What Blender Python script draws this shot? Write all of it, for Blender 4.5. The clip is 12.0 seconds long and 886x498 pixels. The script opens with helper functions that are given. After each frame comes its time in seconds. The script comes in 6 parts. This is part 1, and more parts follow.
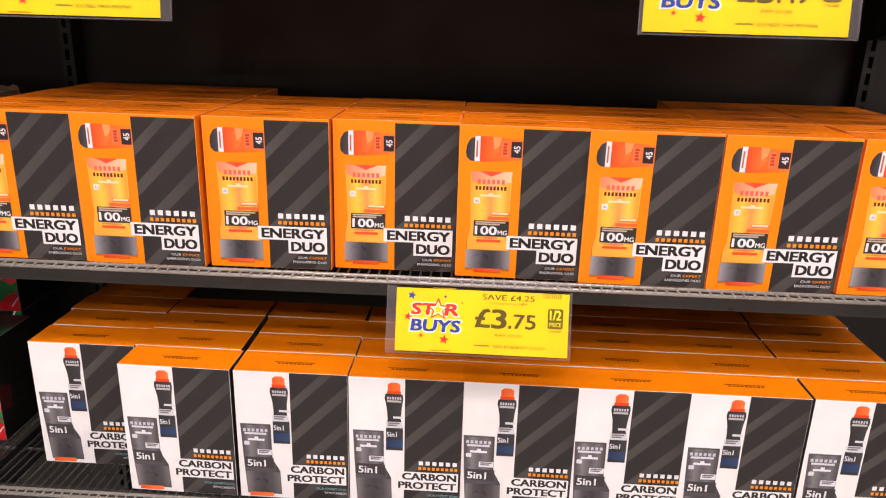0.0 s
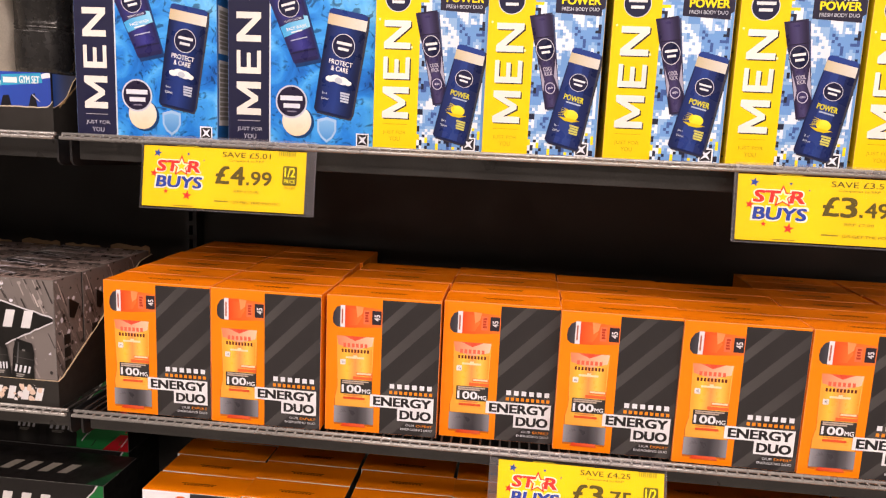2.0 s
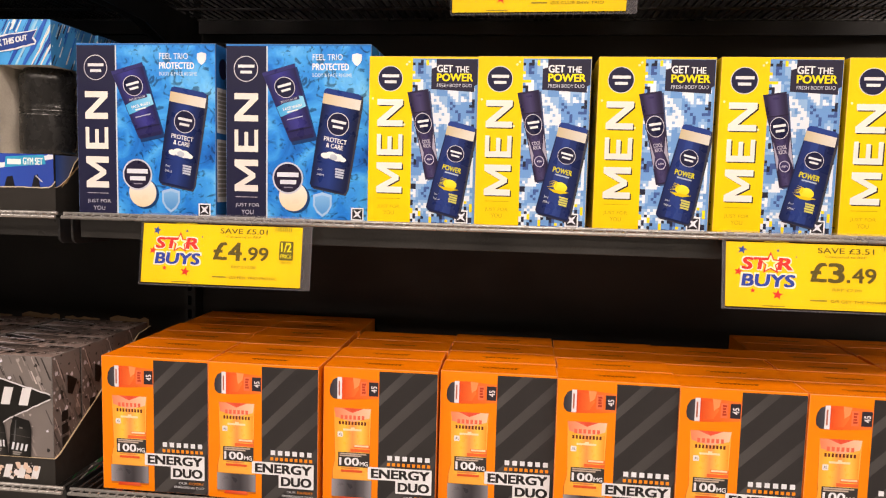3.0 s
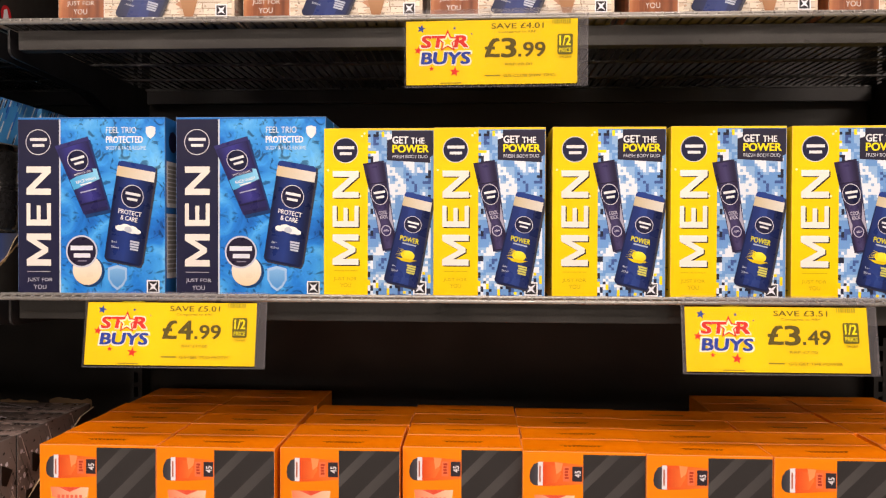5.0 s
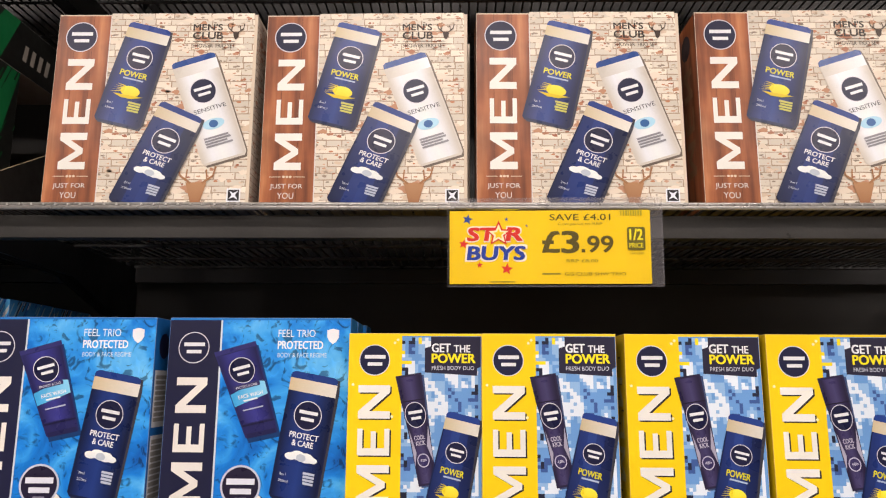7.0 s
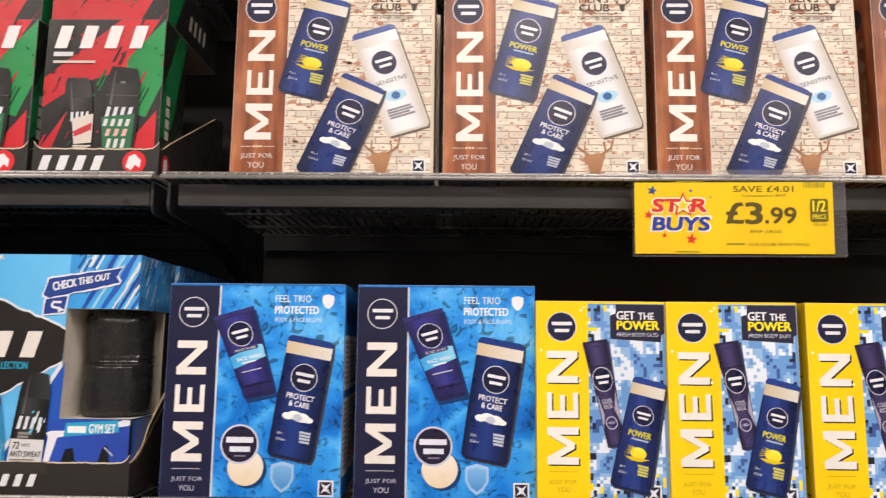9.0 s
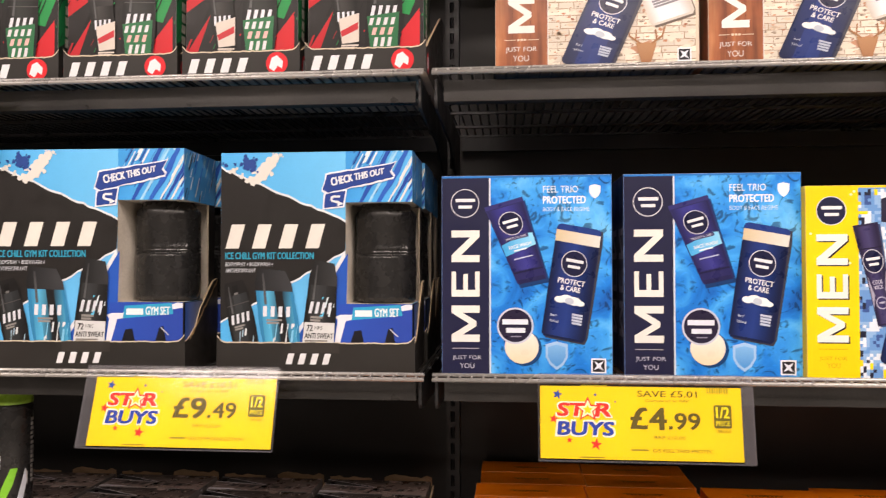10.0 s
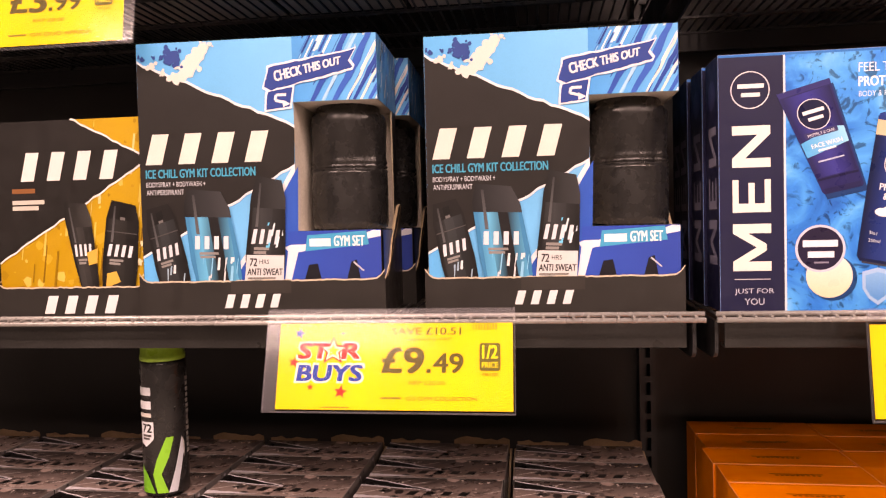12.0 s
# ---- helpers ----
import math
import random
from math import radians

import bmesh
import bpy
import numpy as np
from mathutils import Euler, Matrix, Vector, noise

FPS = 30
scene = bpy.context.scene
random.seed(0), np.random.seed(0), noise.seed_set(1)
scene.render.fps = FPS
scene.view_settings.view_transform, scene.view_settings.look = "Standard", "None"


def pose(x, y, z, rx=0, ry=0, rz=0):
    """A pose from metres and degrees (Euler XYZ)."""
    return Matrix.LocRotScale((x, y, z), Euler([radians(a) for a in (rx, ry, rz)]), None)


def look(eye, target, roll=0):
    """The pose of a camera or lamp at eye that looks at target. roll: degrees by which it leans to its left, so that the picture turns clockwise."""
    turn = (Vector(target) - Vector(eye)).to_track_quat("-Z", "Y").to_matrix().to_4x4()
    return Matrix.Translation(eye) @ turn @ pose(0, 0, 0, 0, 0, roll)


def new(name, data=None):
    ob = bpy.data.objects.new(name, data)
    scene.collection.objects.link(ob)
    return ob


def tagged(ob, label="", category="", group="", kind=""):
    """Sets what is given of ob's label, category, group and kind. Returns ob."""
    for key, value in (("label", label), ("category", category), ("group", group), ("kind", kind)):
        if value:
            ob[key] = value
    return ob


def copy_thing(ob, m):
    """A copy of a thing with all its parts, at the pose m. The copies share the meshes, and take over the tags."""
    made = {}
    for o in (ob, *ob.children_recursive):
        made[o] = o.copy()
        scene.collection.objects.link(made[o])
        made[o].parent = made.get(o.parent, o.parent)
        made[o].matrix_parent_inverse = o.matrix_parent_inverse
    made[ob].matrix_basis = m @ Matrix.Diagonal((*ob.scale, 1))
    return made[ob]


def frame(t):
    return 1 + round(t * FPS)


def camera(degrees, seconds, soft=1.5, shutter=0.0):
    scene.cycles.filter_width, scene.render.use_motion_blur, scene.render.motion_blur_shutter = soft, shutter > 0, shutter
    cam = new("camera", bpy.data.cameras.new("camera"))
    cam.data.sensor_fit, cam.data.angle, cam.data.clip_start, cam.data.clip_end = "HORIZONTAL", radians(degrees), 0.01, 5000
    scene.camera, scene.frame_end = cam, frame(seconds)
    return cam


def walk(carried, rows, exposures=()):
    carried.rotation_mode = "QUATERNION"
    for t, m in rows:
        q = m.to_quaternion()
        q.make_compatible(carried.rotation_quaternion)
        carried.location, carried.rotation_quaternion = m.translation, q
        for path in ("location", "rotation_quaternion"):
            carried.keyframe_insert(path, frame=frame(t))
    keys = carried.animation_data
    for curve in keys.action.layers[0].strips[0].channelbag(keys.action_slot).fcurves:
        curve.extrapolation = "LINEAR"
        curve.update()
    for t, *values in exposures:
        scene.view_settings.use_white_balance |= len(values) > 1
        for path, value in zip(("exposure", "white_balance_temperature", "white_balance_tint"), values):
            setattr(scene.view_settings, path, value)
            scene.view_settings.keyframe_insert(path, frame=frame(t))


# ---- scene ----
cam = camera(63.0, 12.0, soft=1.15, shutter=0.15)
PATH = [
    (0, (-0.007, 0.025, 1.241), (-0.096, 1.927, 0.628), 1.6),
    (0.5, (-0.014, 0.015, 1.252), (-0.129, 1.934, 0.699), 2.2),
    (1, (-0.047, -0.012, 1.269), (-0.198, 1.922, 0.782), 2.6),
    (1.5, (-0.08, -0.028, 1.301), (-0.258, 1.922, 0.891), 2.9),
    (2, (-0.087, -0.035, 1.34), (-0.296, 1.926, 1.011), 2.5),
    (2.5, (-0.081, -0.038, 1.356), (-0.308, 1.933, 1.105), 2.0),
    (3, (-0.079, -0.044, 1.363), (-0.297, 1.935, 1.181), 1.4),
    (4.8, (-0.064, -0.028, 1.379), (-0.182, 1.967, 1.321), 0.2),
    (5, (-0.088, -0.031, 1.38), (-0.178, 1.966, 1.355), 0.2),
    (5.5, (-0.135, 0.012, 1.393), (-0.186, 2.008, 1.497), 0.2),
    (6, (-0.155, 0.083, 1.438), (-0.171, 2.071, 1.659), -0.0),
    (6.5, (-0.162, 0.104, 1.465), (-0.171, 2.083, 1.759), -0.1),
    (6.7, (-0.163, 0.105, 1.467), (-0.183, 2.078, 1.792), 0.0),
    (8.3, (-0.188, 0.111, 1.482), (-0.245, 2.071, 1.875), 0.7),
    (8.5, (-0.21, 0.108, 1.486), (-0.262, 2.077, 1.835), 0.7),
    (9, (-0.352, 0.083, 1.464), (-0.393, 2.064, 1.736), 0.6),
    (9.5, (-0.489, 0.042, 1.449), (-0.592, 2.033, 1.608), 0.3),
    (10, (-0.582, 0.043, 1.432), (-0.762, 2.035, 1.474), -0.1),
    (10.5, (-0.68, 0.112, 1.417), (-0.919, 2.097, 1.433), -0.6),
    (11, (-0.753, 0.179, 1.412), (-1.023, 2.16, 1.39), -0.9),
    (11.5, (-0.772, 0.2, 1.413), (-1.061, 2.179, 1.364), -1.2),
    (12, (-0.806, 0.198, 1.392), (-1.078, 2.178, 1.325), -1.4),
]
EXPOSURES = [(0, -0.34, 6450, 16), (1.5, -0.38, 6550, 19), (3, -0.5, 6850, 13), (5, -0.54, 6850, 14), (5.5, -0.48, 6750, 13), (6.5, -0.67, 6350, 11), (8.5, -0.69, 6200, 9), (9.5, -0.5, 6400, 12), (10.5, -0.34, 6850, 17), (12, -0.17, 7850, 36)]
walk(cam, [(t, look(eye, target, roll)) for t, eye, target, roll in PATH], EXPOSURES)

# ---- light ----
world = bpy.data.worlds.new("shop_air")
scene.world = world
world.use_nodes = True
world.node_tree.nodes["Background"].inputs[0].default_value = (1.0, 0.95, 0.88, 1)
world.node_tree.nodes["Background"].inputs[1].default_value = 0.02
CEILING_Z = 3.0
# unseen lamps at invented places; the farther rows are added to light deep shelves
TUBES = [(x, y) for y in (-0.4, -1.5, -2.6) for x in (-2.2, -0.2, 1.8)]
for lx, ly in TUBES:
    lamp = bpy.data.lights.new("unseen_ceiling_lamp", "AREA")
    lamp.shape, lamp.size, lamp.size_y, lamp.energy = "RECTANGLE", 1.2, 0.3, 41.5
    lamp.color = (1.0, 0.85, 0.755)
    new("unseen_ceiling_lamp", lamp).matrix_world = pose(lx, ly, CEILING_Z - 0.07)


# ---- materials ----
def srgb(text):
    c = [int(text[i:i + 2], 16) / 255 for i in (1, 3, 5)]
    return tuple(v / 12.92 if v <= 0.04045 else ((v + 0.055) / 1.055) ** 2.4 for v in c)


def shader(name, rough=0.5, metal=0.0):
    m = bpy.data.materials.new(name)
    m.use_nodes = True
    b = m.node_tree.nodes["Principled BSDF"]
    b.inputs["Roughness"].default_value = rough
    b.inputs["Metallic"].default_value = metal
    return m, m.node_tree.nodes, m.node_tree.links, b


def noise_node(n, l, scale, detail=4, vec=None, kind="ShaderNodeTexNoise"):
    t = n.new(kind)
    t.inputs["Scale"].default_value = scale
    if kind == "ShaderNodeTexNoise":
        t.inputs["Detail"].default_value = detail
    if vec is not None:
        l.new(vec, t.inputs["Vector"])
    return t


def ramp_node(n, l, src, stops):
    r = n.new("ShaderNodeValToRGB")
    e = r.color_ramp.elements
    while len(e) < len(stops):
        e.new(0.5)
    for el, (p, c) in zip(e, stops):
        el.position, el.color = p, (*c, 1) if len(c) == 3 else c
    l.new(src, r.inputs[0])
    return r


def grey(v):
    return (v, v, v)


def bump_node(n, l, b, src, strength, distance=0.001):
    k = n.new("ShaderNodeBump")
    k.inputs["Strength"].default_value, k.inputs["Distance"].default_value = strength, distance
    l.new(src, k.inputs["Height"])
    l.new(k.outputs[0], b.inputs["Normal"])


def mixed(n, l, a, b, kind="MULTIPLY", fac=1.0):
    m = n.new("ShaderNodeMix")
    m.data_type, m.blend_type = "RGBA", kind
    m.inputs[0].default_value = fac
    l.new(a, m.inputs[6])
    l.new(b, m.inputs[7])
    return m.outputs[2]


def print_material(name, rough, coat):
    """Printed carton board: the ink colour is an attribute of each face; fibres, scuffs and a varnish."""
    m, n, l, b = shader(name, rough)
    at = n.new("ShaderNodeAttribute")
    at.attribute_name = "ink"
    co = n.new("ShaderNodeTexCoord").outputs["Object"]
    big = ramp_node(n, l, noise_node(n, l, 14, 3, co).outputs[0], [(0.3, grey(0.9)), (0.7, grey(1.0))])
    fine = ramp_node(n, l, noise_node(n, l, 900, 2, co).outputs[0], [(0.3, grey(0.95)), (0.7, grey(1.0))])
    info = ramp_node(n, l, n.new("ShaderNodeObjectInfo").outputs["Random"], [(0.0, grey(0.93)), (1.0, grey(1.0))])
    c = mixed(n, l, at.outputs["Color"], big.outputs[0])
    c = mixed(n, l, c, fine.outputs[0])
    l.new(mixed(n, l, c, info.outputs[0]), b.inputs["Base Color"])
    rr = ramp_node(n, l, noise_node(n, l, 60, 4, co).outputs[0], [(0.3, grey(rough - 0.08)), (0.7, grey(rough + 0.12))])
    l.new(rr.outputs[0], b.inputs["Roughness"])
    b.inputs["Coat Weight"].default_value, b.inputs["Coat Roughness"].default_value = coat, 0.16
    b.inputs["Specular IOR Level"].default_value = 0.26
    bump_node(n, l, b, noise_node(n, l, 25, 3, co).outputs[0], 0.25, 0.0015)
    return m


CARD = print_material("printed_board", 0.45, 0.06)
GLOSS = print_material("foiled_print", 0.3, 0.16)
PAPER = print_material("sign_paper", 0.6, 0.0)


def toned(name, dark, light, scale, rough, metal=0.0, bump=0.1, fine=300, rough_vary=0.1):
    m, n, l, b = shader(name, rough, metal)
    co = n.new("ShaderNodeTexCoord").outputs["Object"]
    a = noise_node(n, l, scale, 5, co)
    c = ramp_node(n, l, a.outputs[0], [(0.3, dark), (0.7, light)])
    f = noise_node(n, l, fine, 3, co)
    fr = ramp_node(n, l, f.outputs[0], [(0.3, grey(0.82)), (0.7, grey(1.0))])
    l.new(mixed(n, l, c.outputs[0], fr.outputs[0]), b.inputs["Base Color"])
    rr = ramp_node(n, l, noise_node(n, l, scale * 3, 4, co).outputs[0], [(0.3, grey(max(0.02, rough - rough_vary))), (0.7, grey(rough + rough_vary))])
    l.new(rr.outputs[0], b.inputs["Roughness"])
    bump_node(n, l, b, f.outputs[0], bump, 0.0008)
    return m


BLACK_PANEL = toned("black_steel_panel", (0.005, 0.0042, 0.0038), (0.008, 0.0066, 0.0058), 3, 0.5, 0.0, 0.1)
POST = toned("black_post_paint", (0.008, 0.008, 0.009), (0.014, 0.014, 0.016), 9, 0.42)
STEEL = toned("dark_grey_shelf_steel", (0.34, 0.33, 0.32), (0.48, 0.47, 0.45), 8, 0.3, 0.45, 0.1, 500)
BAND = toned("dark_band_steel", (0.032, 0.031, 0.03), (0.055, 0.053, 0.051), 8, 0.36, 0.5, 0.05, 400)
WIRE = toned("shelf_wire", (0.06, 0.06, 0.062), (0.1, 0.1, 0.1), 20, 0.34, 0.6)
KRAFT = toned("kraft_board", (0.27, 0.17, 0.09), (0.4, 0.27, 0.16), 30, 0.85, 0.0, 0.4, 700)
CREAM = toned("bare_board", (0.55, 0.5, 0.43), (0.68, 0.63, 0.55), 25, 0.8, 0.0, 0.3, 600)
PLASTIC = toned("black_moulded_plastic", (0.012, 0.012, 0.012), (0.02, 0.02, 0.02), 30, 0.26, 0.0, 0.08, 900)
LIME = toned("lime_cap_plastic", (0.22, 0.42, 0.03), (0.3, 0.52, 0.05), 30, 0.35)
FLOOR = toned("vinyl_floor", (0.36, 0.34, 0.31), (0.46, 0.44, 0.4), 4, 0.35)
PLASTER = toned("painted_plaster", (0.26, 0.25, 0.24), (0.34, 0.33, 0.31), 5, 0.8)
WHITE = toned("white_ceiling_board", (0.72, 0.71, 0.69), (0.8, 0.79, 0.77), 6, 0.85)

# printed water picture on the blue gift boxes
WATER, n, l, b = shader("blue_water_print", 0.36)
co = n.new("ShaderNodeTexCoord").outputs["Object"]
w1 = noise_node(n, l, 16, 6, co)
w1.inputs["Distortion"].default_value = 1.2
cr = ramp_node(n, l, w1.outputs[0], [(0.26, srgb("#0f55aa")), (0.42, srgb("#1877d2")), (0.55, srgb("#3a9ae6")), (0.72, srgb("#74c2f4"))])
w2 = noise_node(n, l, 55, 8, co)
w2.inputs["Distortion"].default_value = 2.5
c2 = ramp_node(n, l, w2.outputs[0], [(0.36, grey(0.35)), (0.44, grey(1.0)), (0.62, grey(1.0)), (0.72, grey(1.15))])
l.new(mixed(n, l, cr.outputs[0], c2.outputs[0]), b.inputs["Base Color"])
b.inputs["Coat Weight"].default_value, b.inputs["Coat Roughness"].default_value = 0.1, 0.16
b.inputs["Specular IOR Level"].default_value = 0.3

# printed wood boards
WOOD, n, l, b = shader("wood_plank_print", 0.4)
co = n.new("ShaderNodeTexCoord").outputs["Object"]
mp = n.new("ShaderNodeMapping")
mp.inputs["Scale"].default_value = (90, 90, 7)
l.new(co, mp.inputs["Vector"])
w1 = noise_node(n, l, 1.0, 6, mp.outputs[0])
cr = ramp_node(n, l, w1.outputs[0], [(0.25, srgb("#4f2614")), (0.45, srgb("#8a4c2b")), (0.6, srgb("#a5633c")), (0.8, srgb("#c08356"))])
w2 = noise_node(n, l, 22, 3, co)
c2 = ramp_node(n, l, w2.outputs[0], [(0.3, grey(0.6)), (0.6, grey(1.0))])
l.new(mixed(n, l, cr.outputs[0], c2.outputs[0]), b.inputs["Base Color"])
b.inputs["Coat Weight"].default_value, b.inputs["Coat Roughness"].default_value = 0.1, 0.16
b.inputs["Specular IOR Level"].default_value = 0.3

# clear sign plastic: see-through, with a surface gloss
CLEAR = bpy.data.materials.new("clear_plastic")
CLEAR.use_nodes = True
n, l = CLEAR.node_tree.nodes, CLEAR.node_tree.links
n.remove(n["Principled BSDF"])
tr, gl, mx, fr = (n.new(k) for k in ("ShaderNodeBsdfTransparent", "ShaderNodeBsdfGlossy", "ShaderNodeMixShader", "ShaderNodeFresnel"))
tr.inputs[0].default_value = (0.985, 0.985, 0.985, 1)
gl.inputs["Roughness"].default_value = 0.12
fr.inputs[0].default_value = 1.45
l.new(fr.outputs[0], mx.inputs[0])
l.new(tr.outputs[0], mx.inputs[1])
l.new(gl.outputs[0], mx.inputs[2])
l.new(mx.outputs[0], n["Material Output"].inputs[0])
HAZE = bpy.data.materials.new("hazy_plastic_edge")
HAZE.use_nodes = True
n, l = HAZE.node_tree.nodes, HAZE.node_tree.links
b = n["Principled BSDF"]
b.inputs["Base Color"].default_value = (0.4, 0.39, 0.43, 1)
b.inputs["Roughness"].default_value = 0.18
tr, mx = n.new("ShaderNodeBsdfTransparent"), n.new("ShaderNodeMixShader")
mx.inputs[0].default_value = 0.09
l.new(tr.outputs[0], mx.inputs[1])
l.new(b.outputs[0], mx.inputs[2])
l.new(mx.outputs[0], n["Material Output"].inputs[0])
GLOW = bpy.data.materials.new("lamp_diffuser")
GLOW.use_nodes = True
GLOW.node_tree.nodes["Principled BSDF"].inputs["Emission Color"].default_value = (1, 0.95, 0.88, 1)
GLOW.node_tree.nodes["Principled BSDF"].inputs["Emission Strength"].default_value = 4.0


# ---- mesh tools ----
def mesh_object(name, mesh, parent=None, label=""):
    ob = new(name, mesh)
    if parent is not None:
        ob.parent = parent
    if label:
        ob["label"] = label
    return ob


def bm_mesh(name, bm, material):
    mesh = bpy.data.meshes.new(name)
    bm.to_mesh(mesh)
    bm.free()
    mesh.materials.append(material)
    return mesh


def part(name, bm, material, parent, label=""):
    return mesh_object(name, bm_mesh(name, bm, material), parent, label)


def empty(name, m):
    ob = new(name)
    ob.empty_display_size = 0.05
    ob.matrix_world = m
    return ob


def add_box(bm, x0, x1, y0, y1, z0, z1, bevel=0.0):
    made = bmesh.ops.create_cube(bm, size=1.0, matrix=Matrix.Translation(((x0 + x1) / 2, (y0 + y1) / 2, (z0 + z1) / 2)) @ Matrix.Diagonal((x1 - x0, y1 - y0, z1 - z0, 1)))
    if bevel:
        edges = {e for v in made["verts"] for e in v.link_edges}
        bmesh.ops.bevel(bm, geom=list(edges), offset=bevel, segments=2, affect="EDGES", profile=0.5)
    return bm


def box_bm(*a, bevel=0.0):
    return add_box(bmesh.new(), *a, bevel=bevel)


def add_rod(bm, p, q, r, sides=6):
    p, q = Vector(p), Vector(q)
    m = Matrix.Translation((p + q) / 2) @ (q - p).to_track_quat("Z", "Y").to_matrix().to_4x4()
    bmesh.ops.create_cone(bm, cap_ends=True, segments=sides, radius1=r, radius2=r, depth=(q - p).length, matrix=m)


def add_prism(bm, outline, x0, x1):
    """A plate with an outline in y and z, from x0 to x1."""
    a = [bm.verts.new((x0, y, z)) for y, z in outline]
    c = [bm.verts.new((x1, y, z)) for y, z in outline]
    bm.faces.new(a)
    bm.faces.new(c[::-1])
    k = len(outline)
    for i in range(k):
        bm.faces.new((a[i], c[i], c[(i + 1) % k], a[(i + 1) % k]))


def lathe(profile, sides=32):
    bm = bmesh.new()
    rings = []
    for r, z in profile:
        rings.append([bm.verts.new((r * math.cos(2 * math.pi * i / sides), r * math.sin(2 * math.pi * i / sides), z)) for i in range(sides)])
    for lo, hi in zip(rings, rings[1:]):
        for i in range(sides):
            f = bm.faces.new((lo[i], lo[(i + 1) % sides], hi[(i + 1) % sides], hi[i]))
            f.smooth = True
    bm.faces.new(rings[0][::-1])
    bm.faces.new(rings[-1])
    return bm


# ---- printed artwork ----
FONT_CACHE = {}


def outline_letters():
    """The three tall panel letters, cut as plain outlines."""
    m = [(0, 0), (0, 1), (0.2, 1), (0.5, 0.38), (0.8, 1), (1, 1), (1, 0), (0.8, 0), (0.8, 0.6), (0.57, 0.12), (0.43, 0.12), (0.2, 0.6), (0.2, 0)]
    e = [(0, 0), (0, 1), (1, 1), (1, 0.84), (0.27, 0.84), (0.27, 0.58), (0.9, 0.58), (0.9, 0.42), (0.27, 0.42), (0.27, 0.16), (1, 0.16), (1, 0)]
    n = [(0, 0), (0, 1), (0.22, 1), (0.78, 0.34), (0.78, 1), (1, 1), (1, 0), (0.79, 0), (0.22, 0.66), (0.22, 0)]
    pts, faces = [], []
    for shape, a, c in ((m, 0.0, 0.325), (e, 0.405, 0.63), (n, 0.715, 1.0)):
        faces.append(tuple(range(len(pts), len(pts) + len(shape))))
        pts += [(a + u * (c - a), v) for u, v in shape]
    return np.array(pts), faces


def font_mesh(text):
    if text == "MEN":
        return outline_letters()
    if text not in FONT_CACHE:
        cu = bpy.data.curves.new("lettering", "FONT")
        cu.body, cu.resolution_u = text, 3
        ob = bpy.data.objects.new("lettering", cu)
        me = bpy.data.meshes.new_from_object(ob)
        v = np.array([p.co[:2] for p in me.vertices])
        faces = [tuple(p.vertices) for p in me.polygons]
        lo, hi = v.min(0), v.max(0)
        FONT_CACHE[text] = ((v - lo) / (hi - lo), faces)
        bpy.data.meshes.remove(me)
        bpy.data.objects.remove(ob)
        bpy.data.curves.remove(cu)
    return FONT_CACHE[text]


def clip_poly(pts, u0, v0, u1, v1):
    for axis, limit, sign in ((0, u0, 1), (0, u1, -1), (1, v0, 1), (1, v1, -1)):
        out = []
        for i, p in enumerate(pts):
            q = pts[(i + 1) % len(pts)]
            a, c = (p[axis] - limit) * sign, (q[axis] - limit) * sign
            if a >= 0:
                out.append(p)
            if a * c < 0:
                s = a / (a - c)
                out.append((p[0] + s * (q[0] - p[0]), p[1] + s * (q[1] - p[1])))
        pts = out
        if len(pts) < 3:
            return []
    return pts


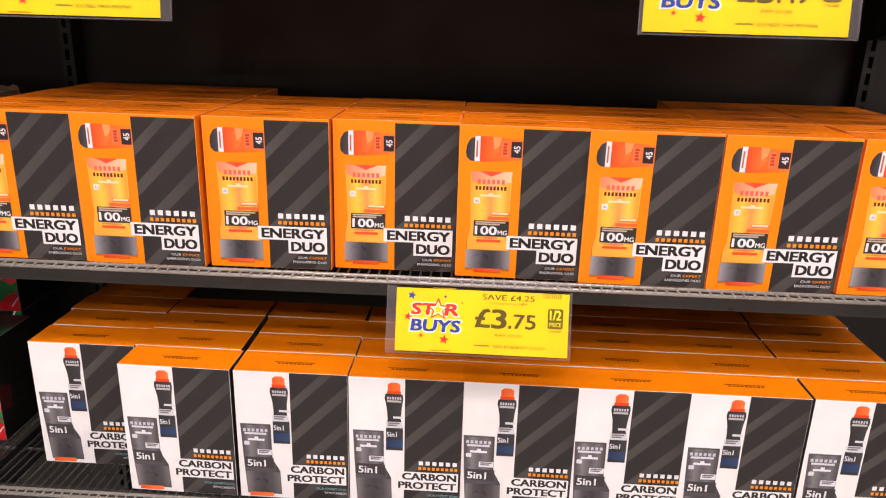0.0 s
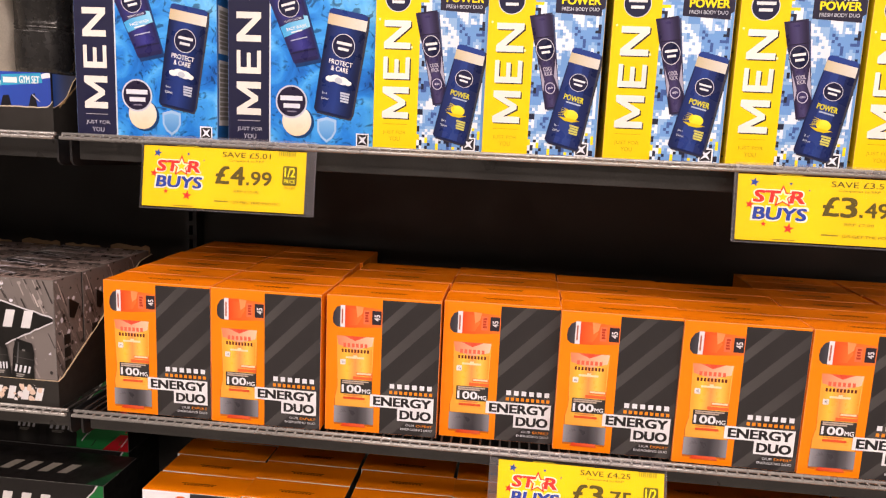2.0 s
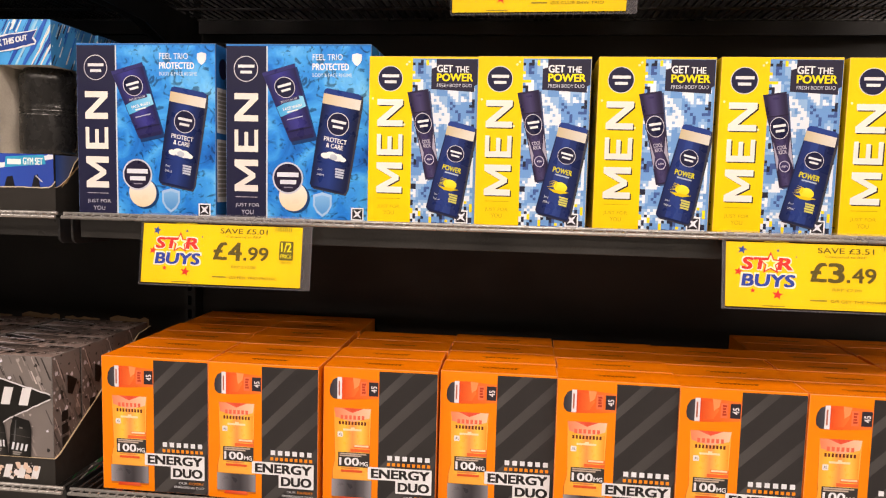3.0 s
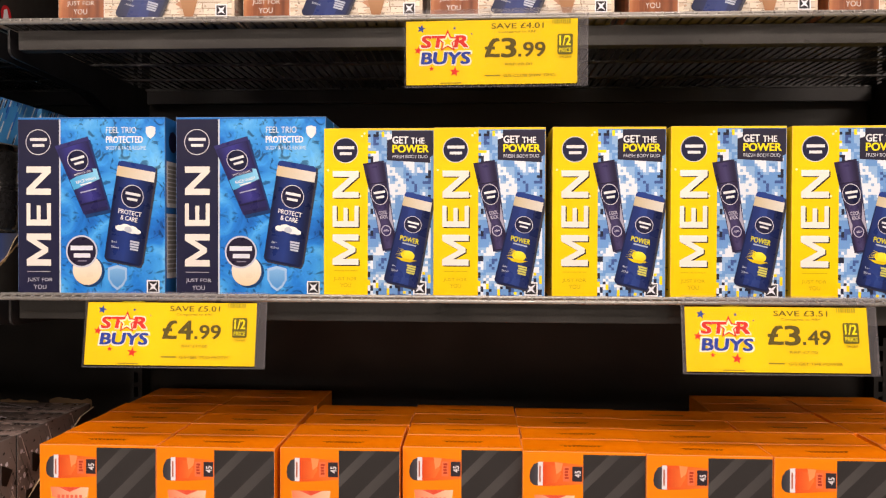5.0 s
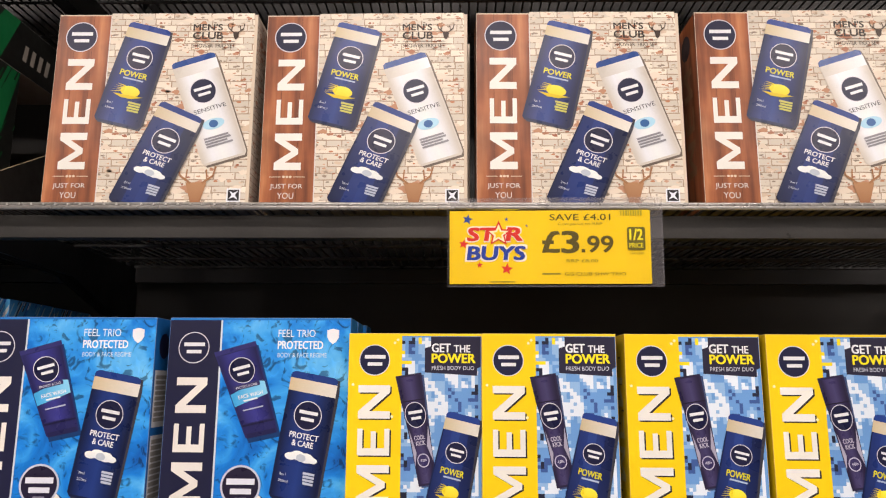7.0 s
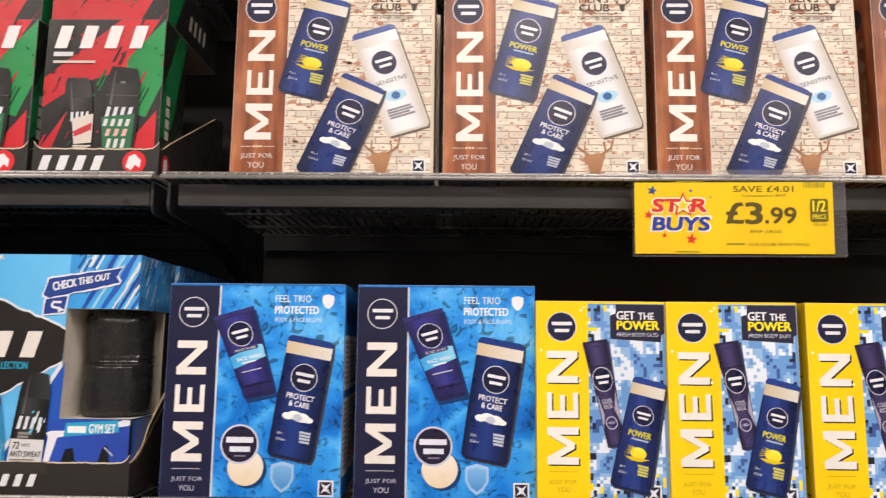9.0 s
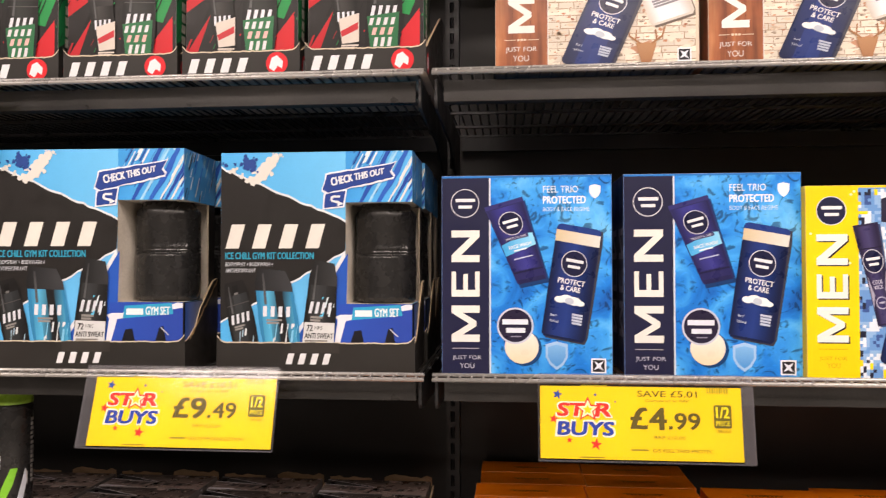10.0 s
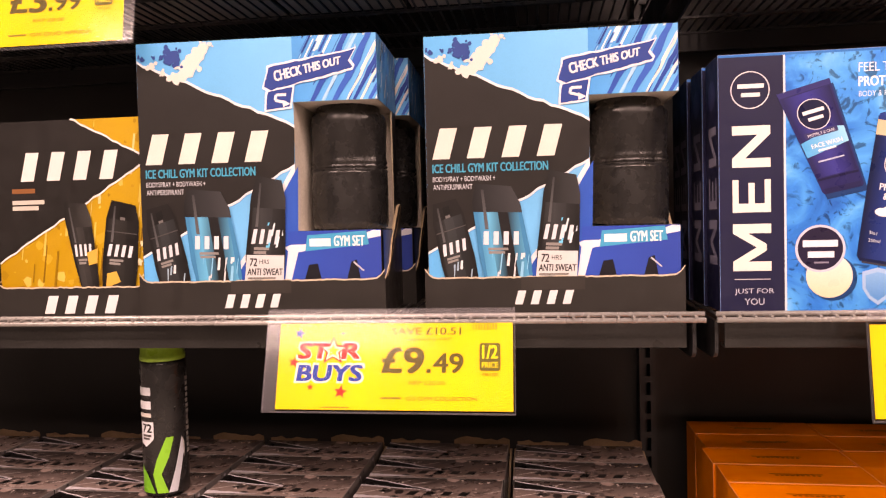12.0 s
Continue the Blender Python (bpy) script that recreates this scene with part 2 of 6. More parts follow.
class Art:
    """Flat print, drawn in millimetres from a face's lower left corner; each shape lies a hair above the last."""

    def __init__(self, base=0.15, step=0.035):
        self.v, self.f, self.c, self.cuts = [], [], [], []
        self.off, self.step, self.quad, self.clip = base, step, None, None

    def place(self, quad=None):
        """Draw in the unit square, laid on the quad (TL, TR, BR, BL)."""
        self.quad = quad
        return self

    def _map(self, u, v):
        if self.quad is None:
            return u, v
        tl, tr, br, bl = self.quad
        return tuple((bl[k] * (1 - u) + br[k] * u) * (1 - v) + (tl[k] * (1 - u) + tr[k] * u) * v for k in (0, 1))

    def poly(self, pts, col, col2=None, axis=0):
        raw = list(pts)
        pts = [self._map(*p) for p in raw]
        if self.clip:
            pts = clip_poly(pts, *self.clip)
            if not pts:
                return self
            raw = pts
        self.off += self.step
        k = len(self.v)
        self.v += [(u, v, self.off) for u, v in pts]
        self.f.append(tuple(range(k, k + len(pts))))
        a = srgb(col)
        if col2:
            z = srgb(col2)
            lo, hi = min(p[axis] for p in raw), max(p[axis] for p in raw)
            self.c += [tuple(a[i] + (z[i] - a[i]) * (p[axis] - lo) / (hi - lo) for i in range(3)) for p in raw]
        else:
            self.c += [a] * len(pts)
        return self

    def rect(self, u0, v0, u1, v1, col, col2=None, axis=0):
        return self.poly([(u0, v0), (u1, v0), (u1, v1), (u0, v1)], col, col2, axis)

    def shade(self, u0, v0, u1, v1, cols):
        """Side by side bands that run from colour to colour."""
        k = len(cols) - 1
        for i in range(k):
            a, c = u0 + (u1 - u0) * i / k, u0 + (u1 - u0) * (i + 1) / k
            self.off -= self.step if i else 0
            self.rect(a, v0, c, v1, cols[i], cols[i + 1])
        return self

    def disc(self, u, v, ru, rv, col, sides=28, col2=None):
        return self.poly([(u + ru * math.cos(2 * math.pi * i / sides), v + rv * math.sin(2 * math.pi * i / sides)) for i in range(sides)], col, col2, 1)

    def rounded(self, u0, v0, u1, v1, r, col):
        pts = []
        for cu, cv, a0 in ((u1 - r, v1 - r, 0), (u0 + r, v1 - r, 90), (u0 + r, v0 + r, 180), (u1 - r, v0 + r, 270)):
            pts += [(cu + r * math.cos(radians(a0 + a)), cv + r * math.sin(radians(a0 + a))) for a in (0, 30, 60, 90)]
        return self.poly(pts, col)

    def stroke(self, p, q, w, col):
        d = Vector((q[0] - p[0], q[1] - p[1])).normalized() * (w / 2)
        return self.poly([(p[0] - d.y, p[1] + d.x), (p[0] + d.y, p[1] - d.x), (q[0] + d.y, q[1] - d.x), (q[0] - d.y, q[1] + d.x)], col)

    def star(self, u, v, r, col, turn=0, inner=0.42):
        return self.poly([(u + (r if i % 2 == 0 else r * inner) * math.sin(radians(36 * i + turn)), v + (r if i % 2 == 0 else r * inner) * math.cos(radians(36 * i + turn))) for i in range(10)], col)

    def text(self, words, u0, v0, u1, v1, col, weight=0.0, up=False, slant=0.0):
        """Lettering stretched to fill the box; up: it reads upwards; weight: bold, by close-set repeats."""
        pts, faces = font_mesh(words)
        k = 0.0 if words == "MEN" else 1.5 * weight * (u1 - u0 if up else v1 - v0)
        ku = k
        if self.quad:
            tl, _, br, bl = self.quad
            ku = k * math.dist(tl, bl) / math.dist(bl, br)
        elif v1 - v0 < 5:
            k = 0.0
        for du, dv in ((0, 0),) if not k else ((-ku, -k / 2), (ku, -k / 2), (-ku, k / 2), (ku, k / 2)):
            self.off += self.step / 2
            first = len(self.v)
            for a, c in pts:
                if up:
                    p = self._map(u1 + du - c * (u1 - u0), v0 + dv + a * (v1 - v0))
                else:
                    p = self._map(u0 + du + a * (u1 - u0) + slant * c * (v1 - v0), v0 + dv + c * (v1 - v0))
                self.v.append((*p, self.off))
            self.f += [tuple(first + i for i in f) for f in faces]
            self.c += [srgb(col)] * len(pts)
        return self

    def begin(self, name, label=""):
        """What is drawn from here on is a part of its own on the picture."""
        self.cuts.append((len(self.v), len(self.f), name, label))
        return self

    def blocks(self, count, u0, v0, u1, v1, col, gap=0.3, cut=0.0):
        """A maker's word mark as one plain bar; with cut, as a row of plain leaning blocks."""
        if not cut:
            h = v1 - v0
            if count < 6:
                return self.rect(u0, v0 + 0.12 * h, u1, v1 - 0.12 * h, col)
            w = (u1 - u0) / count
            for i in range(count):
                self.off -= self.step if i else 0
                self.rect(u0 + (i + 0.12) * w, v0 + 0.06 * h, u0 + (i + 0.74) * w, v1 - 0.06 * h, col)
            return self
        w, h = (u1 - u0) / count, v1 - v0
        for i in range(count):
            a = u0 + i * w
            self.off -= self.step if i else 0
            self.poly([(a, v0), (a + 0.5 * w, v0), (a + 0.74 * w, v1), (a + 0.24 * w, v1)], col)
        return self

    def bars(self, u0, v0, u1, v1, rows, col, ragged=0.25, seed=1, right=False):
        """Small print too fine to read, as plain bars."""
        rnd = random.Random(seed)
        h = (v1 - v0) / rows
        for i in range(rows):
            short = (u1 - u0) * ragged * rnd.random()
            a, c = (u0 + short, u1) if right else (u0, u1 - short)
            self.off -= self.step if i else 0
            self.rect(a, v1 - (i + 0.72) * h, c, v1 - i * h, col)
        return self

    def mesh(self, name, where, material=None, span=None):
        """where(u, v, off) gives the place, all in metres."""
        (va, fa), (vb, fb) = span or ((0, 0), (len(self.v), len(self.f)))
        me = bpy.data.meshes.new(name)
        me.from_pydata([where(u / 1000, v / 1000, o / 1000) for u, v, o in self.v[va:vb]], [], [tuple(i - va for i in f) for f in self.f[fa:fb]])
        at = me.attributes.new("ink", "FLOAT_COLOR", "POINT")
        at.data.foreach_set("color", np.array([(*c, 1.0) for c in self.c[va:vb]], dtype=np.float32).ravel())
        me.materials.append(material or CARD)
        me.update()
        return me

    def sliced(self, width):
        """Cut into upright strips, so that the print can wrap round a can."""
        out = Art()
        for f in self.f:
            pts, ink, off = [self.v[i][:2] for i in f], self.c[f[0]], self.v[f[0]][2]
            lo, hi = min(p[0] for p in pts), max(p[0] for p in pts)
            for k in range(math.floor(lo / width), math.ceil(hi / width)):
                cut = clip_poly(pts, k * width, -1e3, (k + 1) * width, 1e3)
                if len(cut) > 2:
                    n0 = len(out.v)
                    out.v += [(u, v, off) for u, v in cut]
                    out.f.append(tuple(range(n0, n0 + len(cut))))
                    out.c += [ink] * len(cut)
        return out

    def parts(self, name, where, material=None, label=""):
        """The picture as a part, with what was begun anew as parts of it."""
        marks = [(0, 0, name, label), *self.cuts, (len(self.v), len(self.f), "", "")]
        made = []
        for a, c in zip(marks, marks[1:]):
            if c[1] > a[1]:
                made.append((a[2], self.mesh(a[2], where, material, (a[:2], c[:2])), a[3], *([name] if made and made[0][0] == name else [])))
        return made


def on_front(w):
    return lambda u, v, o: (u - w / 2, -o, v)


def on_top(w, h):
    return lambda u, v, o: (u - w / 2, v, h + o)


def on_left(w):
    return lambda u, v, o: (-w / 2 - o, u, v)


def on_right(w):
    return lambda u, v, o: (w / 2 + o, u, v)


def carton_mesh(name, w, d, h, side, top=None, front=None, left=None, bottom=None, bevel=0.0004, y0=0.0):
    """A folding carton with worn edges, tuck-flap seams on its top; its faces take their print's ground colour."""
    bm = box_bm(-w / 2, w / 2, y0, y0 + d, 0, h, bevel=bevel)
    bm.normal_update()
    lay = bm.verts.layers.float_color.new("ink")
    cols = {"side": srgb(side), "top": srgb(top or side), "front": srgb(front or side), "left": srgb(left or side), "bottom": srgb(bottom or "#8d8378")}
    bmesh.ops.split_edges(bm, edges=bm.edges)
    for f in bm.faces:
        nx, ny, nz = f.normal
        key = "top" if nz > 0.75 else "bottom" if nz < -0.75 else "front" if ny < -0.75 else "left" if nx < -0.75 else "side"
        worn = max(abs(nx), abs(ny), abs(nz)) < 0.97
        ink = [c * 0.72 + 0.28 * 0.55 for c in cols[key]] if worn else cols[key]
        for v in f.verts:
            v[lay] = (*ink, 1.0)
    return bm_mesh(name, bm, CARD)


def make_thing(name, label, category, group, pieces):
    """pieces: (part name, mesh, label[, name of the part that it belongs to])."""
    root = empty(name, Matrix())
    made = {}
    for pname, mesh, plabel, *owner in pieces:
        ob = mesh_object(pname, mesh, made[owner[0]] if owner else root, plabel)
        if not owner:
            made[pname] = ob
        if pname in FINE:
            ob["kind"] = "stuff"
    return tagged(root, label, category, group)


FINE = {"wire_deck", "wire_edging", "small_print", "side_label", "side_print", "camouflage_panel", "brick_panel", "brick_side"}


def set_out(master, places):
    """The first place takes the master; the rest are copies."""
    for i, m in enumerate(places):
        if i:
            copy_thing(master, m)
    master.matrix_world = places[0]


# ---- unseen plain shell round the aisle, added to close it and bounce light ----
def slab(name, material, *a):
    return tagged(mesh_object(name, bm_mesh(name, box_bm(*a), material)), kind="structure")


slab("floor", FLOOR, -5.2, 4.2, -4.6, 1.4, -0.1, 0.0)
slab("ceiling", WHITE, -5.2, 4.2, -4.6, 1.4, CEILING_Z, CEILING_Z + 0.1)
slab("wall_north", PLASTER, -5.2, 4.2, 1.4, 1.5, 0.0, CEILING_Z)
# plain stand-in for whatever faces the shelves; its grey sets the frontal bounce
slab("wall_south", PLASTER, -5.2, 4.2, -4.7, -4.6, 0.0, CEILING_Z)
slab("wall_west", PLASTER, -5.3, -5.2, -4.6, 1.4, 0.0, CEILING_Z)
slab("wall_east", PLASTER, 4.2, 4.3, -4.6, 1.4, 0.0, CEILING_Z)

# fittings for the added lamps, out of view
fitting = make_thing("unseen_ceiling_light", "unseen white ceiling light with a glowing diffuser, added to light the shelves", "ceiling light", "ceiling lights", [
    ("housing", bm_mesh("housing", box_bm(-0.62, 0.62, -0.17, 0.17, -0.04, 0.0, bevel=0.004), WHITE), ""),
    ("diffuser", bm_mesh("diffuser", box_bm(-0.6, 0.6, -0.15, 0.15, -0.055, -0.041, bevel=0.003), GLOW), "glowing diffuser")])
set_out(fitting, [pose(lx, ly, CEILING_Z) for lx, ly in TUBES])

# ---- shelving ----
BAY, JOINT, LIP_Y, BACK_Y = 1.247, -0.670, 0.822, 1.216
BAYS = (JOINT - BAY, JOINT, JOINT + BAY)
DECKS = {"a": 0.6185, "b": 0.9455, "c": 1.311, "d": 1.6425, "e": 1.985}

for i, x in enumerate(BAYS):
    bm = bmesh.new()
    add_box(bm, x + 0.0002, x + BAY - 0.0002, BACK_Y, BACK_Y + 0.012, 0.0, 2.4)
    tagged(mesh_object("back_panel", bm_mesh("back_panel", bm, BLACK_PANEL)), "matt black steel back panel of the shelving", "panel", "back panels", "structure")

bm = bmesh.new()
for x in (-0.0105, 0.0035):
    add_box(bm, x, x + 0.007, -0.016, 0.014, 0, 2.4)
for k in range(96):
    add_box(bm, -0.0036, 0.0036, -0.0155, -0.0125, k * 0.025, k * 0.025 + 0.008)
upright = make_thing("shelf_upright", "black slotted steel upright behind the shelves", "upright", "shelf uprights", [("post", bm_mesh("post", bm, POST), "")])
set_out(upright, [pose(x, BACK_Y - 0.016, 0) for x in (*BAYS, BAYS[2] + BAY)])


def build_shelf():
    w = BAY - 0.006
    rail = bmesh.new()
    add_rod(rail, (0.003, 0.0006, 0.0014), (w, 0.0006, 0.0014), 0.0022, 10)
    add_rod(rail, (0.003, -0.0045, -0.0031), (w, -0.0045, -0.0031), 0.0024, 10)
    for f in rail.faces:
        f.smooth = len(f.verts) == 4
    tips = bmesh.new()
    count = 99
    for k in range(count):
        x = 0.008 + k * (w - 0.016) / (count - 1)
        add_rod(tips, (x, -0.0072, -0.0002), (x, -0.0005, -0.0002), 0.0013, 6)
        add_rod(tips, (x, -0.0005, -0.0002), (x, 0.006, -0.0014), 0.0013, 6)
    deck = bmesh.new()
    for k in range(count):
        x = 0.008 + k * (w - 0.016) / (count - 1)
        add_rod(deck, (x, 0.004, -0.0014), (x, 0.384, -0.0014), 0.0014, 5)
    for y in (0.1, 0.2, 0.3, 0.378):
        add_rod(deck, (0.006, y, -0.0052), (w - 0.003, y, -0.0052), 0.0024, 6)
    band = bmesh.new()
    add_box(band, 0.014, w - 0.011, 0.018, 0.0205, -0.03, -0.006, bevel=0.0006)
    add_box(band, 0.014, w - 0.011, 0.0205, 0.034, -0.03, -0.028)
    rear = bmesh.new()
    add_box(rear, 0.012, w - 0.01, 0.373, 0.38, -0.03, -0.008)
    pieces = [("front_rail", bm_mesh("front_rail", rail, STEEL), "twin grey front wires"), ("wire_edging", bm_mesh("wire_edging", tips, STEEL), "short bent wire ends"),
              ("wire_deck", bm_mesh("wire_deck", deck, WIRE), "black wire deck"), ("front_band", bm_mesh("front_band", band, BAND), "dark satin steel band"),
              ("rear_rail", bm_mesh("rear_rail", rear, POST), "")]
    for x in (0.006, w - 0.006):
        br = bmesh.new()
        nose = [(0.012 + 0.012 * (1 - math.cos(radians(a))), -0.03 - 0.009 * math.sin(radians(a))) for a in (0, 25, 50, 75, 90)]
        add_prism(br, [(0.012, -0.006), *nose, (0.2, -0.045), (0.33, -0.085), (0.38, -0.09), (0.38, -0.006)], x - 0.0015, x + 0.0015)
        pieces.append(("bracket", bm_mesh("bracket", br, POST), "black steel shelf bracket"))
    return make_thing("wire_shelf", "dark grey wire shelf with a steel front band", "shelf", "wire shelves", pieces)


set_out(build_shelf(), [pose(x + 0.003, LIP_Y, z) for x in BAYS for z in DECKS.values()])

# ---- artwork that several boxes share ----
NAVY, INK, PALE, CREAMY = "#1a1c3c", "#2b2a2c", "#e4e6ec", "#e7e3de"


def roundel(art, u, v, r, ground=NAVY, rv=None):
    """The maker's mark: a ringed disc with two plain bars."""
    rv = rv or r
    art.begin("round_mark", "navy disc with pale bars")
    art.disc(u, v, r * 1.06, rv * 1.06, "#d9d7e2").disc(u, v, r, rv, ground)
    art.blocks(5, u - r * 0.68, v + rv * 0.06, u + r * 0.74, v + rv * 0.38, PALE, 0.36)
    return art.blocks(3, u - r * 0.48, v - rv * 0.42, u + r * 0.53, v - rv * 0.12, PALE, 0.36)


def code_square(art, u0, v0, u1, v1):
    art.begin("corner_mark", "small white square mark")
    art.rect(u0, v0, u1, v1, "#e7eaf0")
    w, h = u1 - u0, v1 - v0
    art.rect(u0 + 0.1 * w, v0 + 0.1 * h, u1 - 0.1 * w, v1 - 0.1 * h, "#232128")
    return art.poly([(u0 + p * w, v0 + q * h) for p, q in ((0.16, 0.2), (0.5, 0.36), (0.84, 0.16), (0.62, 0.5), (0.84, 0.84), (0.5, 0.66), (0.2, 0.82), (0.38, 0.5))], "#e0e4f0")


def gel_bottle(art, quad, body, cap, band, name, ink, mark, sides=None):
    """Picture of a flat shower bottle with a flip cap."""
    (ax, ay), (bx, by), _, (dx, dy) = quad
    ratio = math.hypot(bx - ax, by - ay) / math.hypot(ax - dx, ay - dy)
    art.place([(x + 2.2, y - 2.0) for x, y in quad])
    art.poly([(0.05, 0), (0.95, 0), (1, 0.06), (1, 0.9), (0.97, 1), (0.03, 1), (0, 0.9), (0, 0.06)], sides or "#3a3a46")
    art.place(quad)
    art.poly([(0.06, 0), (0.94, 0), (1, 0.03), (1, 0.5), (0.985, 0.86), (0.985, 0.97), (0.9, 1), (0.1, 1), (0.015, 0.97), (0.015, 0.86), (0, 0.5), (0, 0.03)], body[0])
    art.shade(0.04, 0.02, 0.96, 0.85, body)
    art.begin("bottle_cap", "pale band and flip cap").rect(0.015, 0.845, 0.985, 0.955, band[0], band[1])
    art.poly([(0.015, 0.945), (0.985, 0.945), (0.97, 0.985), (0.9, 1), (0.1, 1), (0.03, 0.985)], cap)
    roundel(art, 0.5, 0.67, 0.27, NAVY, 0.27 * ratio)
    return art


def power_bottle(art, quad):
    gel_bottle(art, quad, ["#14204a", "#25387c", "#2b4288", "#1d2c66", "#121a3e"], "#27418c", ["#c8b893", "#dedcd6"], "", "", "")
    art.begin("bottle_print", "yellow name and splash")
    art.text("POWER", 0.2, 0.475, 0.8, 0.53, "#d9d126", 0.02)
    art.bars(0.3, 0.44, 0.76, 0.46, 1, "#a7b6d6")
    art.disc(0.55, 0.335, 0.21, 0.052, "#e9d21c", 20, "#f6ea4a")
    for k in range(5):
        art.poly([(0.14 + k * 0.02, 0.30 + k * 0.022), (0.42, 0.325 + k * 0.012), (0.42, 0.335 + k * 0.012)], "#e9d21c")
    art.poly([(0.2, 0.29), (0.85, 0.3), (0.62, 0.265), (0.4, 0.262)], "#d8bf18")
    art.bars(0.56, 0.14, 0.86, 0.24, 4, "#c9c86a", 0.3, 3, True)
    art.text("3in1", 0.14, 0.185, 0.27, 0.205, "#d5dbe8")
    art.text("250ml", 0.14, 0.135, 0.34, 0.155, "#d5dbe8")
    return art.place()


def care_bottle(art, quad):
    gel_bottle(art, quad, ["#0f1a40", "#1c3070", "#22397e", "#182a60", "#0e1636"], "#223a80", ["#cbb996", "#e1ded8"], "", "", "")
    art.begin("bottle_print", "white name and splash")
    art.text("PROTECT", 0.2, 0.485, 0.8, 0.53, "#e8e8ee", 0.015)
    art.text("& CARE", 0.28, 0.425, 0.72, 0.47, "#e8e8ee", 0.015)
    for u, v, r in ((0.3, 0.34, 0.12), (0.45, 0.355, 0.15), (0.62, 0.345, 0.16), (0.76, 0.335, 0.1)):
        art.disc(u, v, r, r * 0.24, "#dfe3ea", 12, "#f0f4f0")
    art.disc(0.52, 0.34, 0.1, 0.03, "#b9c2cf", 14)
    art.bars(0.56, 0.14, 0.86, 0.24, 4, "#b8c1d6", 0.3, 5, True)
    art.text("3in1", 0.14, 0.185, 0.27, 0.205, "#d5dbe8")
    art.text("250ml", 0.14, 0.135, 0.34, 0.155, "#d5dbe8")
    return art.place()


def sensitive_bottle(art, quad):
    gel_bottle(art, quad, ["#cfc8be", "#e6e9f0", "#ebeff0", "#e3e5eb", "#c9c1b7"], "#2b4a8e", ["#c9c2b8", "#e7ebf0"], "", "", "", "#6e6258")
    art.begin("bottle_print", "grey name and blue splash")
    art.text("SENSITIVE", 0.17, 0.475, 0.88, 0.515, "#3c3c48")
    art.disc(0.5, 0.35, 0.24, 0.05, "#a9d3ea", 18).disc(0.5, 0.35, 0.1, 0.035, "#2e5e9a", 14)
    art.bars(0.2, 0.14, 0.8, 0.24, 4, "#8b8a92", 0.3, 7)
    return art.place()


def diagonal_panel(u0, v0, u1, v1, where):
    """Charcoal panel with paler slanting stripes, each a part of the panel."""
    pieces = [("dark_panel", Art().rect(u0, v0, u1, v1, "#2c2a2b").mesh("dark_panel", where), "charcoal panel")]
    for c, w in ((-74, 17), (-22, 18), (28, 18), (78, 17), (126, 15)):
        a = Art(0.22)
        a.clip = (u0, v0, u1, v1)
        a.poly([(u0 - 5, v0 + c), (u0 - 5, v0 + c + w), (u1 + 5, v0 + c + w + 84), (u1 + 5, v0 + c + 84)], "#4a4848", "#3c3a3b")
        pieces.append(("stripe", a.mesh("stripe", where), "paler slanting stripe", "dark_panel"))
    return pieces


# ---- orange two-piece gift box ----
ORANGE = "#f68600"


def tuck_top(w, d, h, colour_mark="#6d3506"):
    art = Art(0.1)
    art.rect(w * 500 - 26, d * 500 - 1, w * 500 + 26, d * 500 + 0.6, "#3b1a02")
    art.blocks(9, w * 500 - 22, d * 500 - 6, w * 500 + 24, d * 500 - 2.2, colour_mark, 0.2)
    art.rect(2, 5.6, w * 1000 - 2, 5.9, "#b35f05")
    return art.mesh("top_print", on_top(w, h))


